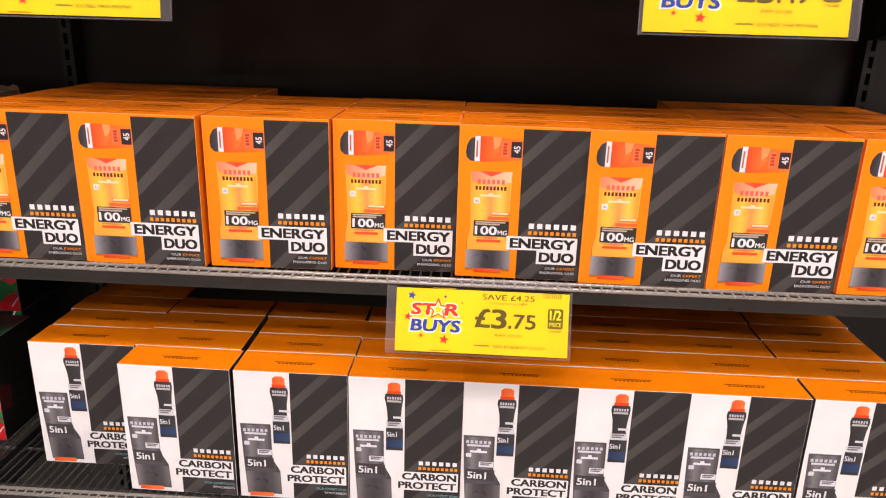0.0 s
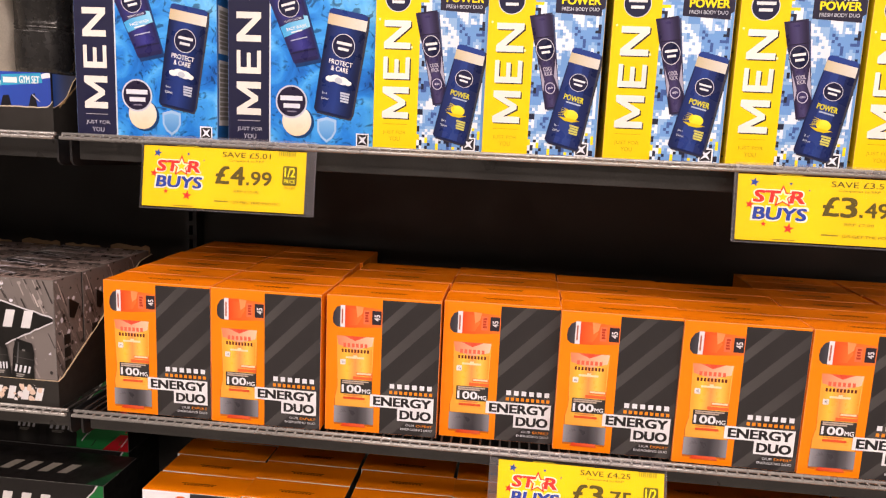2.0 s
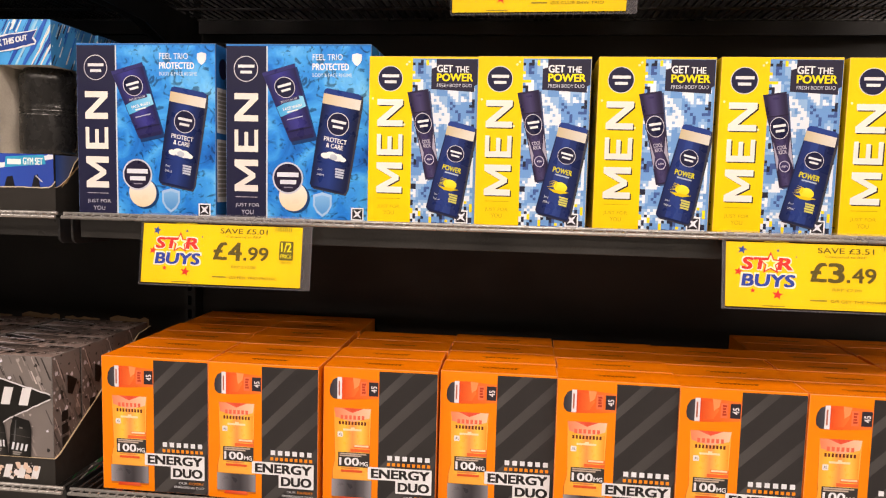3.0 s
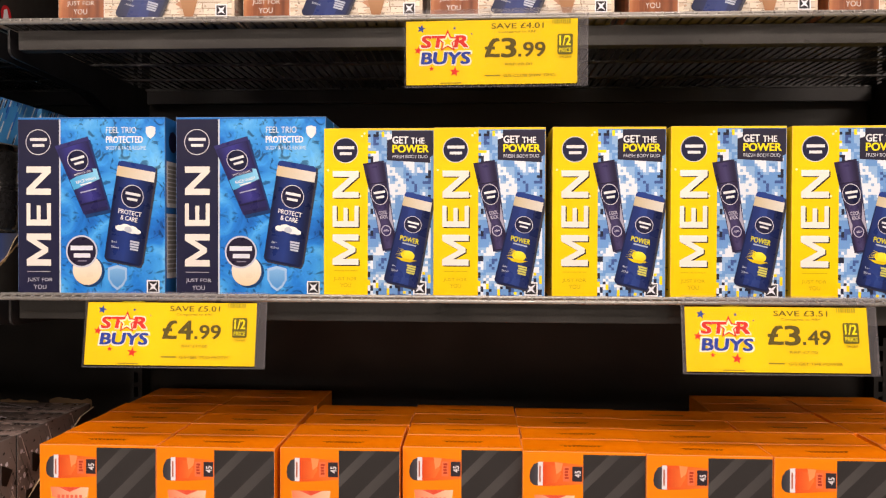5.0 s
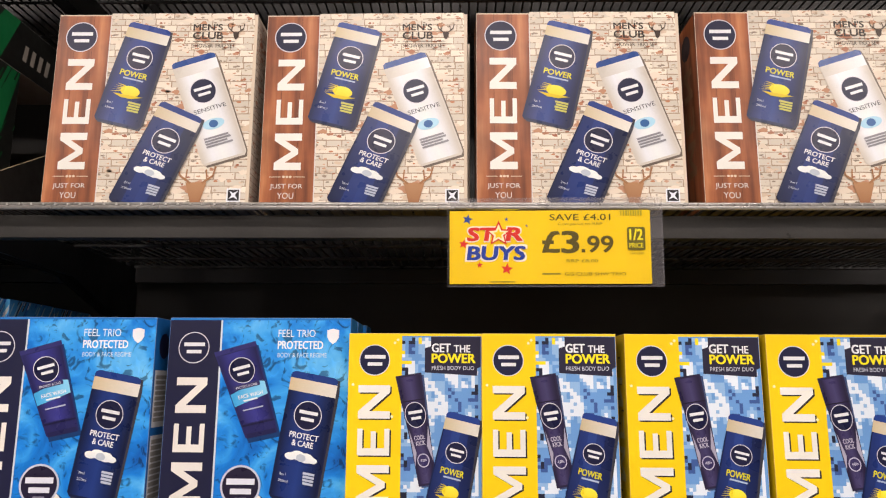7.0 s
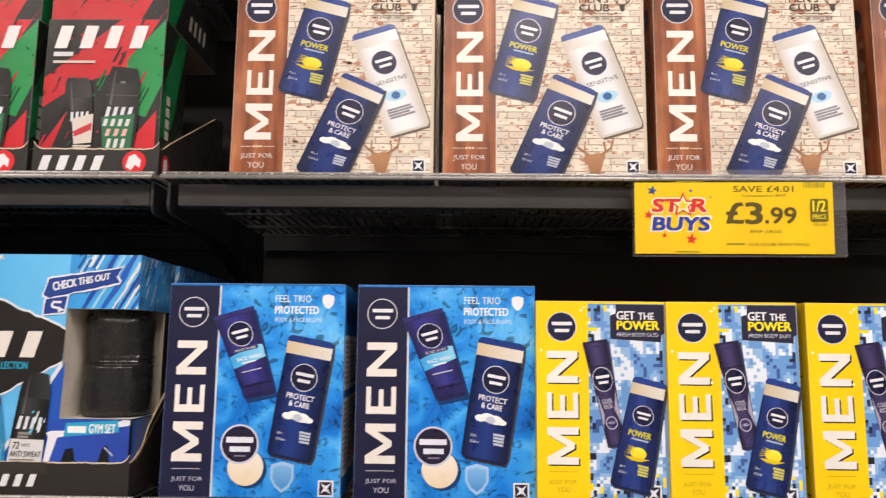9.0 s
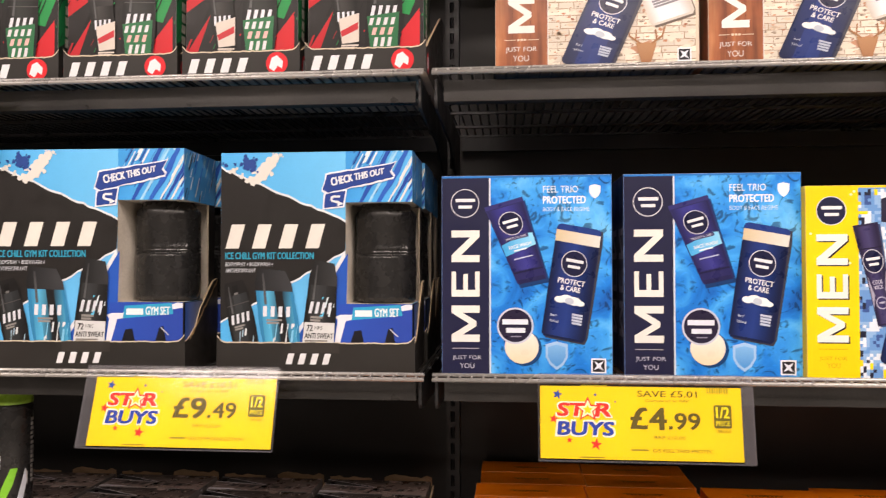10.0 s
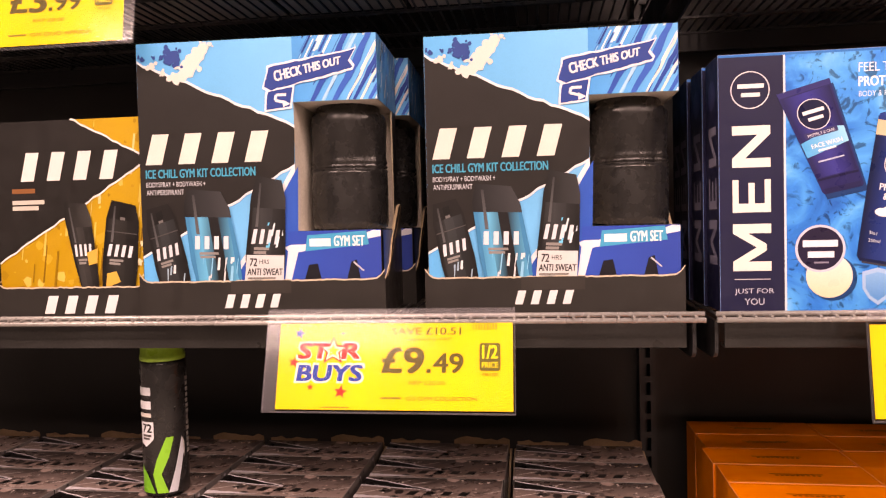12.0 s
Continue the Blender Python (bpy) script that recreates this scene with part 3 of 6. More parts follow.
def energy_pieces():
    w, d, h = 0.1465, 0.0555, 0.1805
    front = on_front(w)
    pieces = [("carton", carton_mesh("carton", w, d, h, ORANGE, "#f07e00"), "orange board carton"), ("top_print", tuck_top(w, d, h), "")]
    back_row = list(pieces)
    pieces += diagonal_panel(72, 0.5, 146, 177.5, front)
    a = Art()
    a.poly([(8, 150), (9, 158), (13, 165), (20, 168), (20, 139), (13, 140), (9, 144)], "#2d2c33", "#4a4850")
    a.rect(18, 139.5, 24, 168, "#e0dce2").rect(19.5, 144, 21.5, 163, "#b06a5a")
    a.poly([(24, 168), (38, 168), (72, 165), (72, 142), (38, 139.5), (24, 139)], "#e2521d", "#ef7a30")
    a.poly([(24, 165), (40, 164), (46, 154), (40, 143), (24, 142)], "#d8481a", "#ee7836").poly([(38, 168), (48, 167), (46, 158), (40, 153)], "#f0935a")
    a.rect(48, 145, 56, 163, "#e8724a").bars(50, 147, 55, 161, 4, "#b63c1e")
    a.rect(59, 145, 71, 163, "#2e2730").text("45", 62, 150, 69, 158, "#e0dde3", 0.02, up=True)
    pieces += a.parts("roll_on_picture", front, CARD, "printed orange roll-on")
    a = Art()
    a.poly([(14, 128), (62, 128), (61, 60), (64, 44), (64, 8), (12, 8), (12, 44), (15.5, 60)], "#c96a1a")
    a.poly([(14, 128), (62, 128), (60.5, 60), (63, 46), (63, 34), (13, 34), (13, 46), (16, 60)], "#f2a63a", "#f7b44a")
    a.shade(17, 46, 60, 112, ["#f5a53a", "#f8c648", "#f49a52", "#f8cc58", "#f09a30"])
    a.poly([(14, 128), (62, 128), (60, 116), (38, 110), (16, 116)], "#f0805a", "#f7c9a8")
    a.poly([(24, 128), (52, 128), (38, 122)], "#e2543a")
    a.blocks(6, 22, 113, 55, 119, "#e8694e", 0.15).blocks(9, 20, 106, 57, 111, "#6a2c1a", 0.15)
    a.rect(26, 98.5, 50, 101, "#f9d9b0").rect(36, 100, 41, 103, "#f9d9b0")
    a.rounded(19, 90, 26, 97, 1, "#e1dcd9").text("XL", 20.5, 92, 25, 95, "#3c3030")
    a.rect(40, 76, 61, 80.5, "#ef7b3c").bars(41, 77, 60, 80, 1, "#f8d3b2").rect(36, 71, 61, 75, "#e96a34")
    a.begin("bottle_label", "dark label")
    a.rect(20, 51, 61, 70, "#33302f").bars(22, 64, 58, 69, 2, "#b9a79a").text("100", 22, 53, 47, 63, "#e4e6ee", 0.03).text("MG", 48.5, 53, 59, 58.5, "#e4e6ee", 0.02)
    a.rect(24, 44, 52, 47, "#e0562a").bars(24, 48, 50, 50, 1, "#d98a4a")
    a.begin("bottle_base", "grey cap at its foot")
    a.shade(12, 11, 64, 34, ["#9a98a0", "#6c6a72", "#3e3c42", "#38363c", "#5a585e", "#8e8c94"])
    a.poly([(24, 11), (52, 11), (54, 6.5), (21, 6.5)], "#d7401a", "#e8643a")
    pieces += a.parts("shower_gel_picture", front, GLOSS, "printed amber shower gel bottle")
    a = Art(0.6)
    a.blocks(6, 83, 62, 141, 69, "#dee2eb", 0.36).blocks(9, 83, 54.8, 141, 59.6, "#e98c1e")
    a.begin("label", "white label")
    a.rect(59, 36, 141.5, 52.5, "#e2e4ea").rect(95, 19.5, 141.5, 36.2, "#e2e4ea")
    a.text("ENERGY", 64, 38.5, 138, 50, "#201f21", 0.05).text("DUO", 99, 22.3, 138, 33.8, "#201f21", 0.05)
    a.text("OUR", 106, 13, 118, 16, "#d0d4dc", 0.01).text("EXPERT", 120, 13, 141, 16, "#e98c1e", 0.01)
    a.text("ENERGISING DUO", 100, 7.5, 141, 10.5, "#d0d4dc", 0.01)
    pieces += a.parts("title_label", front, CARD, "white title labels")
    return pieces, back_row


ENERGY_LABEL = "orange printed gift box with a charcoal striped panel"
pieces, rear_pieces = energy_pieces()
ENERGY = [(-0.5515, 0.835, 5, 0.0), (-0.4035, 0.832, 5, -0.6), (-0.252, 0.839, 3, 0.8), (-0.103, 0.850, 3, 0.4), (0.0432, 0.839, 3, -0.5), (0.189, 0.833, 3, -0.3), (0.3365, 0.831, 5, 0.5), (0.487, 0.833, 5, 0.0)]
rnd = random.Random(4)
set_out(make_thing("gift_box", ENERGY_LABEL, "gift box", "orange gift boxes", pieces),
        [pose(x, y, DECKS["b"] + 0.0003, 0, 0, turn) for x, y, rows, turn in ENERGY])
set_out(make_thing("gift_box", "plain orange gift box packed behind the front row", "gift box", "orange gift boxes", rear_pieces),
        [pose(x + rnd.uniform(-0.003, 0.003), y + 0.0566 * k, DECKS["b"] + 0.0003, 0, 0, rnd.uniform(-0.8, 0.8)) for x, y, rows, _ in ENERGY for k in range(1, rows + 1)])


# ---- white and charcoal gift box with an orange top ----
def carbon_pieces():
    w, d, h = 0.1465, 0.0565, 0.188
    front = on_front(w)
    pieces = [("carton", carton_mesh("carton", w, d, h, "#2f2c2c", ORANGE, "#e7e9ef", left="#3a3634"), "white carton with an orange top"), ("top_print", tuck_top(w, d, h), "")]
    back_row = list(pieces)
    pieces += diagonal_panel(72, 0.5, 146, 187.5, front)
    a = Art()
    a.poly([(50, 170), (50, 179), (54, 182), (62, 182), (66, 179), (66, 170)], "#e2561c", "#f27a3c")
    a.rect(49, 166, 67, 170, "#d8431a")
    a.poly([(47, 166), (69, 166), (70, 160), (68, 145), (67, 130), (70, 115), (70, 84), (48, 84), (48, 115), (50, 130), (49, 145), (46, 160)], "#2b2a2e", "#3d3b40")
    a.blocks(6, 49, 158, 68, 162, "#c2c6d6", 0.15).bars(49, 153, 68, 157, 1, "#b6b3b5")
    a.rect(57, 131, 70, 134, "#d2d6e2").rect(48, 117, 69, 126, "#cdd1de").bars(50, 119, 66, 125, 2, "#77757a")
    a.text("5in1", 49, 104, 62, 111, "#d6dae7", 0.02).rect(48, 88, 70, 100, "#22345a", "#33496e")
    pieces += a.parts("spray_can_picture", front, CARD, "printed charcoal spray can with an orange cap")
    a = Art()
    a.poly([(5, 112), (45, 112), (45.5, 60), (55, 42), (56, 6), (10, 6), (8, 42), (7, 60)], "#55535a", "#47454b")
    a.shade(8, 62, 44, 110, ["#4a484e", "#7a787f", "#5c5a61", "#6f6d75", "#47454b"])
    a.blocks(6, 8, 100, 42, 105, "#bfc3d4", 0.15).bars(10, 95, 40, 99, 1, "#cfd3e1")
    a.rect(14, 87, 36, 90, "#dce0ed").rect(23, 88, 28, 93, "#dce0ed").rounded(9, 80, 16, 86, 1, "#cfd3e0")
    a.rect(26, 66, 45, 74, "#d7dbe7").bars(28, 68, 43, 73, 2, "#6b696e")
    a.begin("bottle_label", "dark label")
    a.rect(9, 46, 47, 62, "#3b393e").text("5in1", 12, 48, 36, 58, "#e2e6f0", 0.025)
    a.begin("bottle_base", "grey cap at its foot")
    a.shade(10, 8, 55, 40, ["#77757b", "#4c4a50", "#3d3b40", "#4a484e", "#6a686e"])
    a.rect(13, 2, 45, 8, "#e05a26", "#ee7a42")
    pieces += a.parts("shower_gel_picture", front, GLOSS, "printed grey shower gel bottle")
    a = Art(0.6)
    a.blocks(6, 90, 63.5, 143, 70, "#dee2eb", 0.36).blocks(9, 90, 56.4, 143, 61.2, "#e98c1e")
    a.begin("label", "white label")
    a.rect(60, 25, 143, 53, "#e7e9ef")
    a.text("CARBON", 70, 41, 140, 51, "#2b2a2b", 0.045).text("PROTECT", 65, 27.5, 140, 37.5, "#2b2a2b", 0.045)
    a.text("OUR EXPERT DUO", 103, 16.5, 143, 20, "#7fb0b8", 0.01).text("WITH CARBON", 113, 10.5, 143, 14, "#d0d4dc", 0.01)
    pieces += a.parts("title_label", front, CARD, "white title label")
    return pieces, back_row


pieces, rear_pieces = carbon_pieces()
CARBON = [(-0.5345, 0.888, 4, 0.6), (-0.3855, 0.836, 4, -0.8), (-0.2345, 0.836, 4, 0.4), (-0.0865, 0.835, 4, 0.2), (0.0565, 0.835, 4, -0.4), (0.1985, 0.835, 5, 0.5), (0.3405, 0.835, 5, 0.0), (0.4905, 0.835, 5, -0.5)]
set_out(make_thing("gift_box", "white and charcoal printed gift box with an orange top", "gift box", "white and charcoal gift boxes", pieces),
        [pose(x, y, DECKS["a"] + 0.0003, 0, 0, turn) for x, y, rows, turn in CARBON])
set_out(make_thing("gift_box", "orange-topped gift box packed behind the front row", "gift box", "white and charcoal gift boxes", rear_pieces),
        [pose(x - 0.002 + rnd.uniform(-0.003, 0.003), y + 0.058 * k, DECKS["a"] + 0.0003, 0, 0, rnd.uniform(-0.8, 0.8)) for x, y, rows, _ in CARBON for k in range(1, rows)])


# ---- blue three-piece gift box ----
def trio_pieces():
    w, d, h = 0.186, 0.046, 0.2185
    front = on_front(w)
    body = carton_mesh("carton", w, d, h, "#1d67b4", "#17457f", "#1f74c4", left="#191b38")
    pieces = [("carton", body, "blue and navy board carton")]
    a = Art(0.1)
    a.rect(4, 20, d * 1000 - 3, 100, "#cfd3da").rect(4, 108, d * 1000 - 3, 165, "#cfd3da").bars(7, 25, d * 1000 - 7, 96, 12, "#8f8d8a").bars(7, 112, d * 1000 - 7, 160, 9, "#8f8d8a")
    a.disc(d * 500, 190, 13, 13, NAVY)
    pieces.append(("side_label", a.mesh("side_label", on_right(w)), "pale information labels"))
    a = Art(0.1).text("MEN", 8, 40, 36, 160, "#7d7c90", 0.0, up=True)
    a.disc(d * 500, 188, 13, 13, "#35365a")
    pieces += a.parts("side_print", on_left(w), CARD, "")
    a = Art(0.05).rect(54, 0.5, 185.5, 216, "#fbfff0")
    pieces.append(("water_panel", a.mesh("water_panel", front, WATER), "blue water picture"))
    a = Art(0.1).rect(0.5, 0.5, 52.6, 216, NAVY).begin("edge_strip", "pale edge strip").rect(52.6, 0.5, 54.4, 216, "#cfd6e2")
    roundel(a, 26, 188, 15)
    a.begin("lettering", "cream upright letters")
    a.text("MEN", 11, 35, 42, 158, CREAMY, 0.03, up=True).begin("rule_line").rect(12, 27.5, 41, 28.3, "#b7b2bd").begin("small_print")
    a.text("JUST FOR", 12, 14.5, 44, 20, "#c1c2d4").text("YOU", 20, 6, 36, 11.5, "#c1c2d4")
    pieces += a.parts("name_panel", front, CARD, "navy panel with cream lettering")
    a = Art(0.15)
    a.text("FEEL TRIO", 112, 199, 150, 206.5, "#dfe9f4").text("PROTECTED", 112, 187, 158, 195, "#eef2f7", 0.02).text("BODY & FACE REGIME", 112, 178.5, 162, 183, "#cfe0f0")
    shield = [(0, 1), (0.5, 1.12), (1, 1), (1, 0.5), (0.8, 0.2), (0.5, 0), (0.2, 0.2), (0, 0.5)]
    a.begin("shield", "pale shield")
    a.poly([(162 + 12 * s, 192 + 14 * t) for s, t in shield], "#e5e9f0")
    a.begin("shield", "pale blue shield")
    a.poly([(114 + 24 * s, 5 + 28 * t) for s, t in shield], "#9fc4ec").poly([(116.5 + 19 * s, 8.5 + 21.5 * t) for s, t in shield], "#4a93d8", "#7fb6ea", 1)
    code_square(a, 163, 2, 179, 18)
    pieces += a.parts("caption", front, CARD, "white caption lettering")
    a = Art(0.35)
    a.place([(50, 179), (92, 191), (119, 101), (87, 94)]).rect(0, 0, 1, 1, "#173a6e")
    q = [(47, 183), (89, 195), (116, 105), (84, 98)]
    a.place(q).poly([(0, 0.02), (0.04, 0), (0.96, 0), (1, 0.02), (1, 1), (0, 1)], "#28275c")
    a.shade(0.04, 0.16, 0.96, 0.94, ["#232252", "#34337c", "#3b3a8a", "#2f2e72", "#201f4a"]).rect(0, 0.95, 1, 1, "#33326e")
    a.rect(0.02, 0.13, 0.98, 0.15, "#1b1a40").rect(0.06, 0.0, 0.94, 0.05, "#22214e")
    a.poly([(0.02, 0.36), (0.98, 0.42), (0.98, 0.56), (0.8, 0.58), (0.02, 0.5)], "#3fa4e0", "#8ad0f4")
    roundel(a, 0.5, 0.73, 0.3, NAVY, 0.135)
    a.rounded(0.15, 0.53, 0.85, 0.58, 0.02, "#3a3968").text("PROTECT & CARE", 0.22, 0.54, 0.78, 0.565, "#dedee8")
    a.text("FACE WASH", 0.2, 0.43, 0.86, 0.47, "#f2f5f8", 0.01).bars(0.3, 0.385, 0.7, 0.41, 1, "#e6eef6").bars(0.2, 0.29, 0.8, 0.31, 1, "#b0b4d4")
    pieces += a.place().parts("face_wash_picture", front, GLOSS, "printed violet face wash tube")
    a = care_bottle(Art(0.4), [(127, 166), (176, 157), (156, 34), (109, 43)])
    pieces += a.parts("shower_gel_picture", front, GLOSS, "printed navy shower gel bottle")
    a = Art(0.4).disc(91, 28, 19, 19, "#154074").disc(88, 30, 18.5, 18.5, "#e8d6b4", 32, "#ebe7e1").begin("tin_lid", "dark lid with a silver rim").disc(81, 53, 20, 20, "#c3c7da", 36).disc(81, 53, 18, 18, "#241f38", 36)
    a.blocks(5, 67, 53.5, 95, 61, "#dee2f0", 0.16).blocks(3, 71, 44.5, 92, 51.5, "#dee2f0", 0.18).bars(76, 40, 88, 42, 1, "#8c889c")
    pieces += a.parts("cream_tin_picture", front, GLOSS, "printed tin of cream")
    return pieces


trio = make_thing("gift_box", "blue water-print gift box with a navy name panel", "gift box", "blue gift boxes", trio_pieces())
TRIO = [(-0.5627, 0.8425, 0.0), (-0.3638, 0.8445, -0.4), (-0.5653, 0.893, 0.5), (-0.3633, 0.893, 0.7), (-0.5683, 0.944, -0.6), (-0.3603, 0.944, 0.3), (-0.5653, 0.995, 0.0)]
set_out(trio, [pose(x, y, DECKS["c"] + 0.0003, 0, 0, turn) for x, y, turn in TRIO])


# ---- yellow two-piece gift box ----
def camo(art, u0, v0, u1, v1, cell=3.3):
    """A ground of small printed squares in blues, black and yellow."""
    art.rect(u0, v0, u1, v1, "#6a9ad6")
    grain = random.Random(17)
    cols, rows = int((u1 - u0) / cell), int((v1 - v0) / cell)
    for r in range(rows):
        for c in range(cols):
            p = Vector((c * 0.25, r * 0.16, 3.3))
            a, k = noise.noise(p), noise.noise(p * 2.1 + Vector((9, 4, 2)))
            a += grain.uniform(-0.16, 0.16)
            edge = min(c, cols - 1 - c, r, rows - 1 - r) < 2
            low = r < 9
            ink = None
            if a > 0.24:
                ink = "#dfe9f6"
            elif a > 0.05:
                ink = "#8fb6e2"
            elif a < -0.36:
                ink = "#3d5a98"
            if (edge or low) and k > 0.2:
                ink = "#1d2238"
            if (low or c < 6 and r > rows * 0.72) and k < -0.33:
                ink = "#f2d713"
            if ink:
                u, v = u0 + c * cell, v0 + r * cell
                art.off -= art.step
                art.rect(u, v, min(u + cell, u1), min(v + cell, v1), ink)
                art.c[-4:] = [srgb(ink)] * 4
                for i in range(4):
                    x, y, _ = art.v[-1 - i]
                    art.v[-1 - i] = (x, y, art.off + art.step)
    art.off += art.step
    return art


YELLOW = "#f5d200"


def duo_pieces():
    w, d, h = 0.1325, 0.052, 0.2025
    front = on_front(w)
    pieces = [("carton", carton_mesh("carton", w, d, h, "#33426e", "#d9b80a", YELLOW, left="#e6bf06"), "yellow and blue board carton")]
    a = Art(0.1)
    for k in range(14):
        a.rect(8 + (k * 17) % 30, 10 + k * 13, 10 + (k * 17) % 30 + 8, 11.5 + k * 13, "#2c2a18")
    a.text("MEN", 12, 60, 36, 160, "#d8c77a", 0.0, up=True)
    pieces += a.parts("side_print", on_left(w), CARD, "")
    a = camo(Art(0.05), 53, 0.5, 132, 200)
    pieces.append(("camouflage_panel", a.mesh("camouflage_panel", front), "blue pixel camouflage print"))
    a = Art(0.15).rect(0.5, 0.5, 53.2, 200, YELLOW)
    roundel(a, 26, 176, 14.5)
    a.begin("lettering", "cream upright letters")
    a.text("MEN", 12, 37, 43.5, 150, "#2c2a2a", 0.03, up=True).text("MEN", 10.5, 38.3, 42, 151.3, "#e9e7e1", 0.03, up=True)
    a.begin("rule_line").rect(12, 31, 41, 31.6, "#bfa50a").begin("small_print").text("JUST FOR", 12, 18.5, 40, 23.5, "#c0a414").text("YOU", 20, 11.5, 33, 16.5, "#c0a414")
    for u, v in ((46, 193), (5, 152), (44, 121), (49, 196)):
        a.disc(u, v, 1.4, 1.4, "#f8f0b8", 10)
    pieces += a.parts("name_panel", front, CARD, "yellow panel with cream lettering")
    a = Art(0.2).poly([(76, 164), (128, 161), (128, 168), (131.5, 170), (131.5, 199.5), (82, 199.5), (82, 190), (76, 188)], "#25233a")
    a.text("GET", 83, 184, 101.5, 192.5, "#e7eaf0", 0.025).text("THE", 105, 184, 121, 191, "#e7eaf0", 0.02)
    a.text("POWER", 83, 173.5, 126, 182.5, "#f3e015", 0.03).text("FRESH BODY DUO", 83, 166.5, 125, 170.5, "#cfd3e4")
    code_square(a, 108, 3, 124, 19)
    pieces += a.parts("caption", front, CARD, "dark caption panel")
    a = Art(0.35).place([(49, 158), (75, 162), (88, 56), (74, 54)]).rect(0, 0, 1, 1, "#3d4f78")
    a.place([(47, 160), (72.5, 164), (89, 58), (71, 55)]).poly([(0.02, 0), (0.95, 0), (1, 0.2), (1.0, 0.5), (0.98, 0.7), (1, 0.76), (1, 1), (0, 1), (0, 0.76), (0.03, 0.7), (0.05, 0.4)], "#2a2442")
    a.shade(0.1, 0.02, 0.92, 0.98, ["#241e3a", "#3f3760", "#46406a", "#342d52", "#1f1934"]).rect(0.0, 0.755, 1, 0.765, "#1a152c")
    a.poly([(0.06, 0.18), (0.24, 0.3), (0.1, 0.5)], "#a9a6bb").poly([(0.98, 0.2), (0.78, 0.34), (0.96, 0.52)], "#a9a6bb")
    roundel(a, 0.5, 0.63, 0.42, NAVY, 0.11)
    a.text("COOL", 0.26, 0.405, 0.74, 0.445, "#c6c2d6", 0.01).text("KICK", 0.3, 0.355, 0.72, 0.395, "#c6c2d6", 0.01)
    a.disc(0.5, 0.22, 0.3, 0.062, "#b7b4cc", 20).disc(0.5, 0.22, 0.25, 0.052, "#3a3460", 20).text("48h", 0.34, 0.21, 0.66, 0.235, "#cfcde0")
    pieces += a.place().parts("spray_can_picture", front, GLOSS, "printed violet spray can")
    a = Art(0.5)
    a.clip = (0, 0, 132.2, 200)
    power_bottle(a, [(98, 127), (132, 119), (112, 9), (72, 19)])
    pieces += a.parts("shower_gel_picture", front, GLOSS, "printed navy shower gel bottle")
    return pieces


duo = make_thing("gift_box", "yellow gift box with blue camouflage print", "gift box", "yellow gift boxes", duo_pieces())
DUO = [(-0.2045, 0.834, 0.4), (-0.0720, 0.830, -0.3), (0.0687, 0.829, 0.2), (0.2060, 0.826, 0.0), (0.3448, 0.826, -0.6), (0.4825, 0.827, 0.3)]
set_out(duo, [pose(x, y, DECKS["c"] + 0.0003, 0, 0, turn) for x, y, turn in DUO] + [pose(x + 0.002, y + 0.0565, DECKS["c"] + 0.0003, 0, 0, turn * 2) for x, y, turn in DUO])


# ---- wood and brick three-piece gift box ----
def brick_print(art, u0, v0, u1, v1):
    art.rect(u0, v0, u1, v1, "#a48f7a")
    pick = random.Random(11)
    base = art.off + art.step
    rows = int((v1 - v0) / 7.2) + 1
    for r in range(rows):
        u = u0 - pick.uniform(0, 16)
        while u < u1:
            long = pick.uniform(15, 25)
            g = pick.uniform(0.86, 1.0)
            ink = "#%02x%02x%02x" % tuple(int(c * g) for c in (236, 226, 210))
            art.clip = (u0, v0, u1, v1)
            art.off = base - art.step
            e = [pick.uniform(-0.45, 0.45) for _ in range(8)]
            y0, y1 = v0 + r * 7.2 + 0.5, v0 + r * 7.2 + 6.7
            art.poly([(u + 0.5 + e[0], y0 + e[1]), (u + long * 0.5, y0 + e[2] * 0.7), (u + long - 0.5 + e[3], y0 + e[4]), (u + long - 0.5 + e[5], y1 + e[6]), (u + long * 0.45, y1 + e[7] * 0.7), (u + 0.5 + e[2], y1 - e[0])], ink)
            for _ in range(pick.choice((1, 2, 3, 4, 5))):
                cu, cv, s = u + pick.uniform(2, long - 2), v0 + r * 7.2 + pick.uniform(1, 6), pick.uniform(0.6, 3.2)
                art.off = base
                art.poly([(cu + s * pick.uniform(0.5, 1.3) * math.cos(a), cv + s * 0.5 * pick.uniform(0.5, 1.3) * math.sin(a)) for a in (0, 0.9, 1.8, 2.7, 3.6, 4.5, 5.4)], pick.choice(("#b9805f", "#a0654c", "#c49a80", "#d8c2ac", "#8f8172", "#b8a894", "#9c8c7c")))
            u += long
    # patches of old whitewash and bare clay over several courses
    art.clip = (u0, v0, u1, v1)
    for k in range(int((u1 - u0) * (v1 - v0) / 210)):
        cu, cv, s = pick.uniform(u0, u1), pick.uniform(v0, v1), pick.uniform(1.5, 7.5)
        art.off = base + art.step * (1 + k % 3)
        art.poly([(cu + s * pick.uniform(0.5, 1.4) * math.cos(a), cv + s * 0.55 * pick.uniform(0.4, 1.3) * math.sin(a)) for a in (0, 0.6, 1.2, 1.8, 2.4, 3, 3.6, 4.2, 4.8, 5.5)], pick.choice(("#e9decf", "#e4d6c5", "#ddcdbb", "#d2bda6", "#b98a6c", "#a8745a")))
    art.off, art.clip = base + art.step * 5, None
    return art


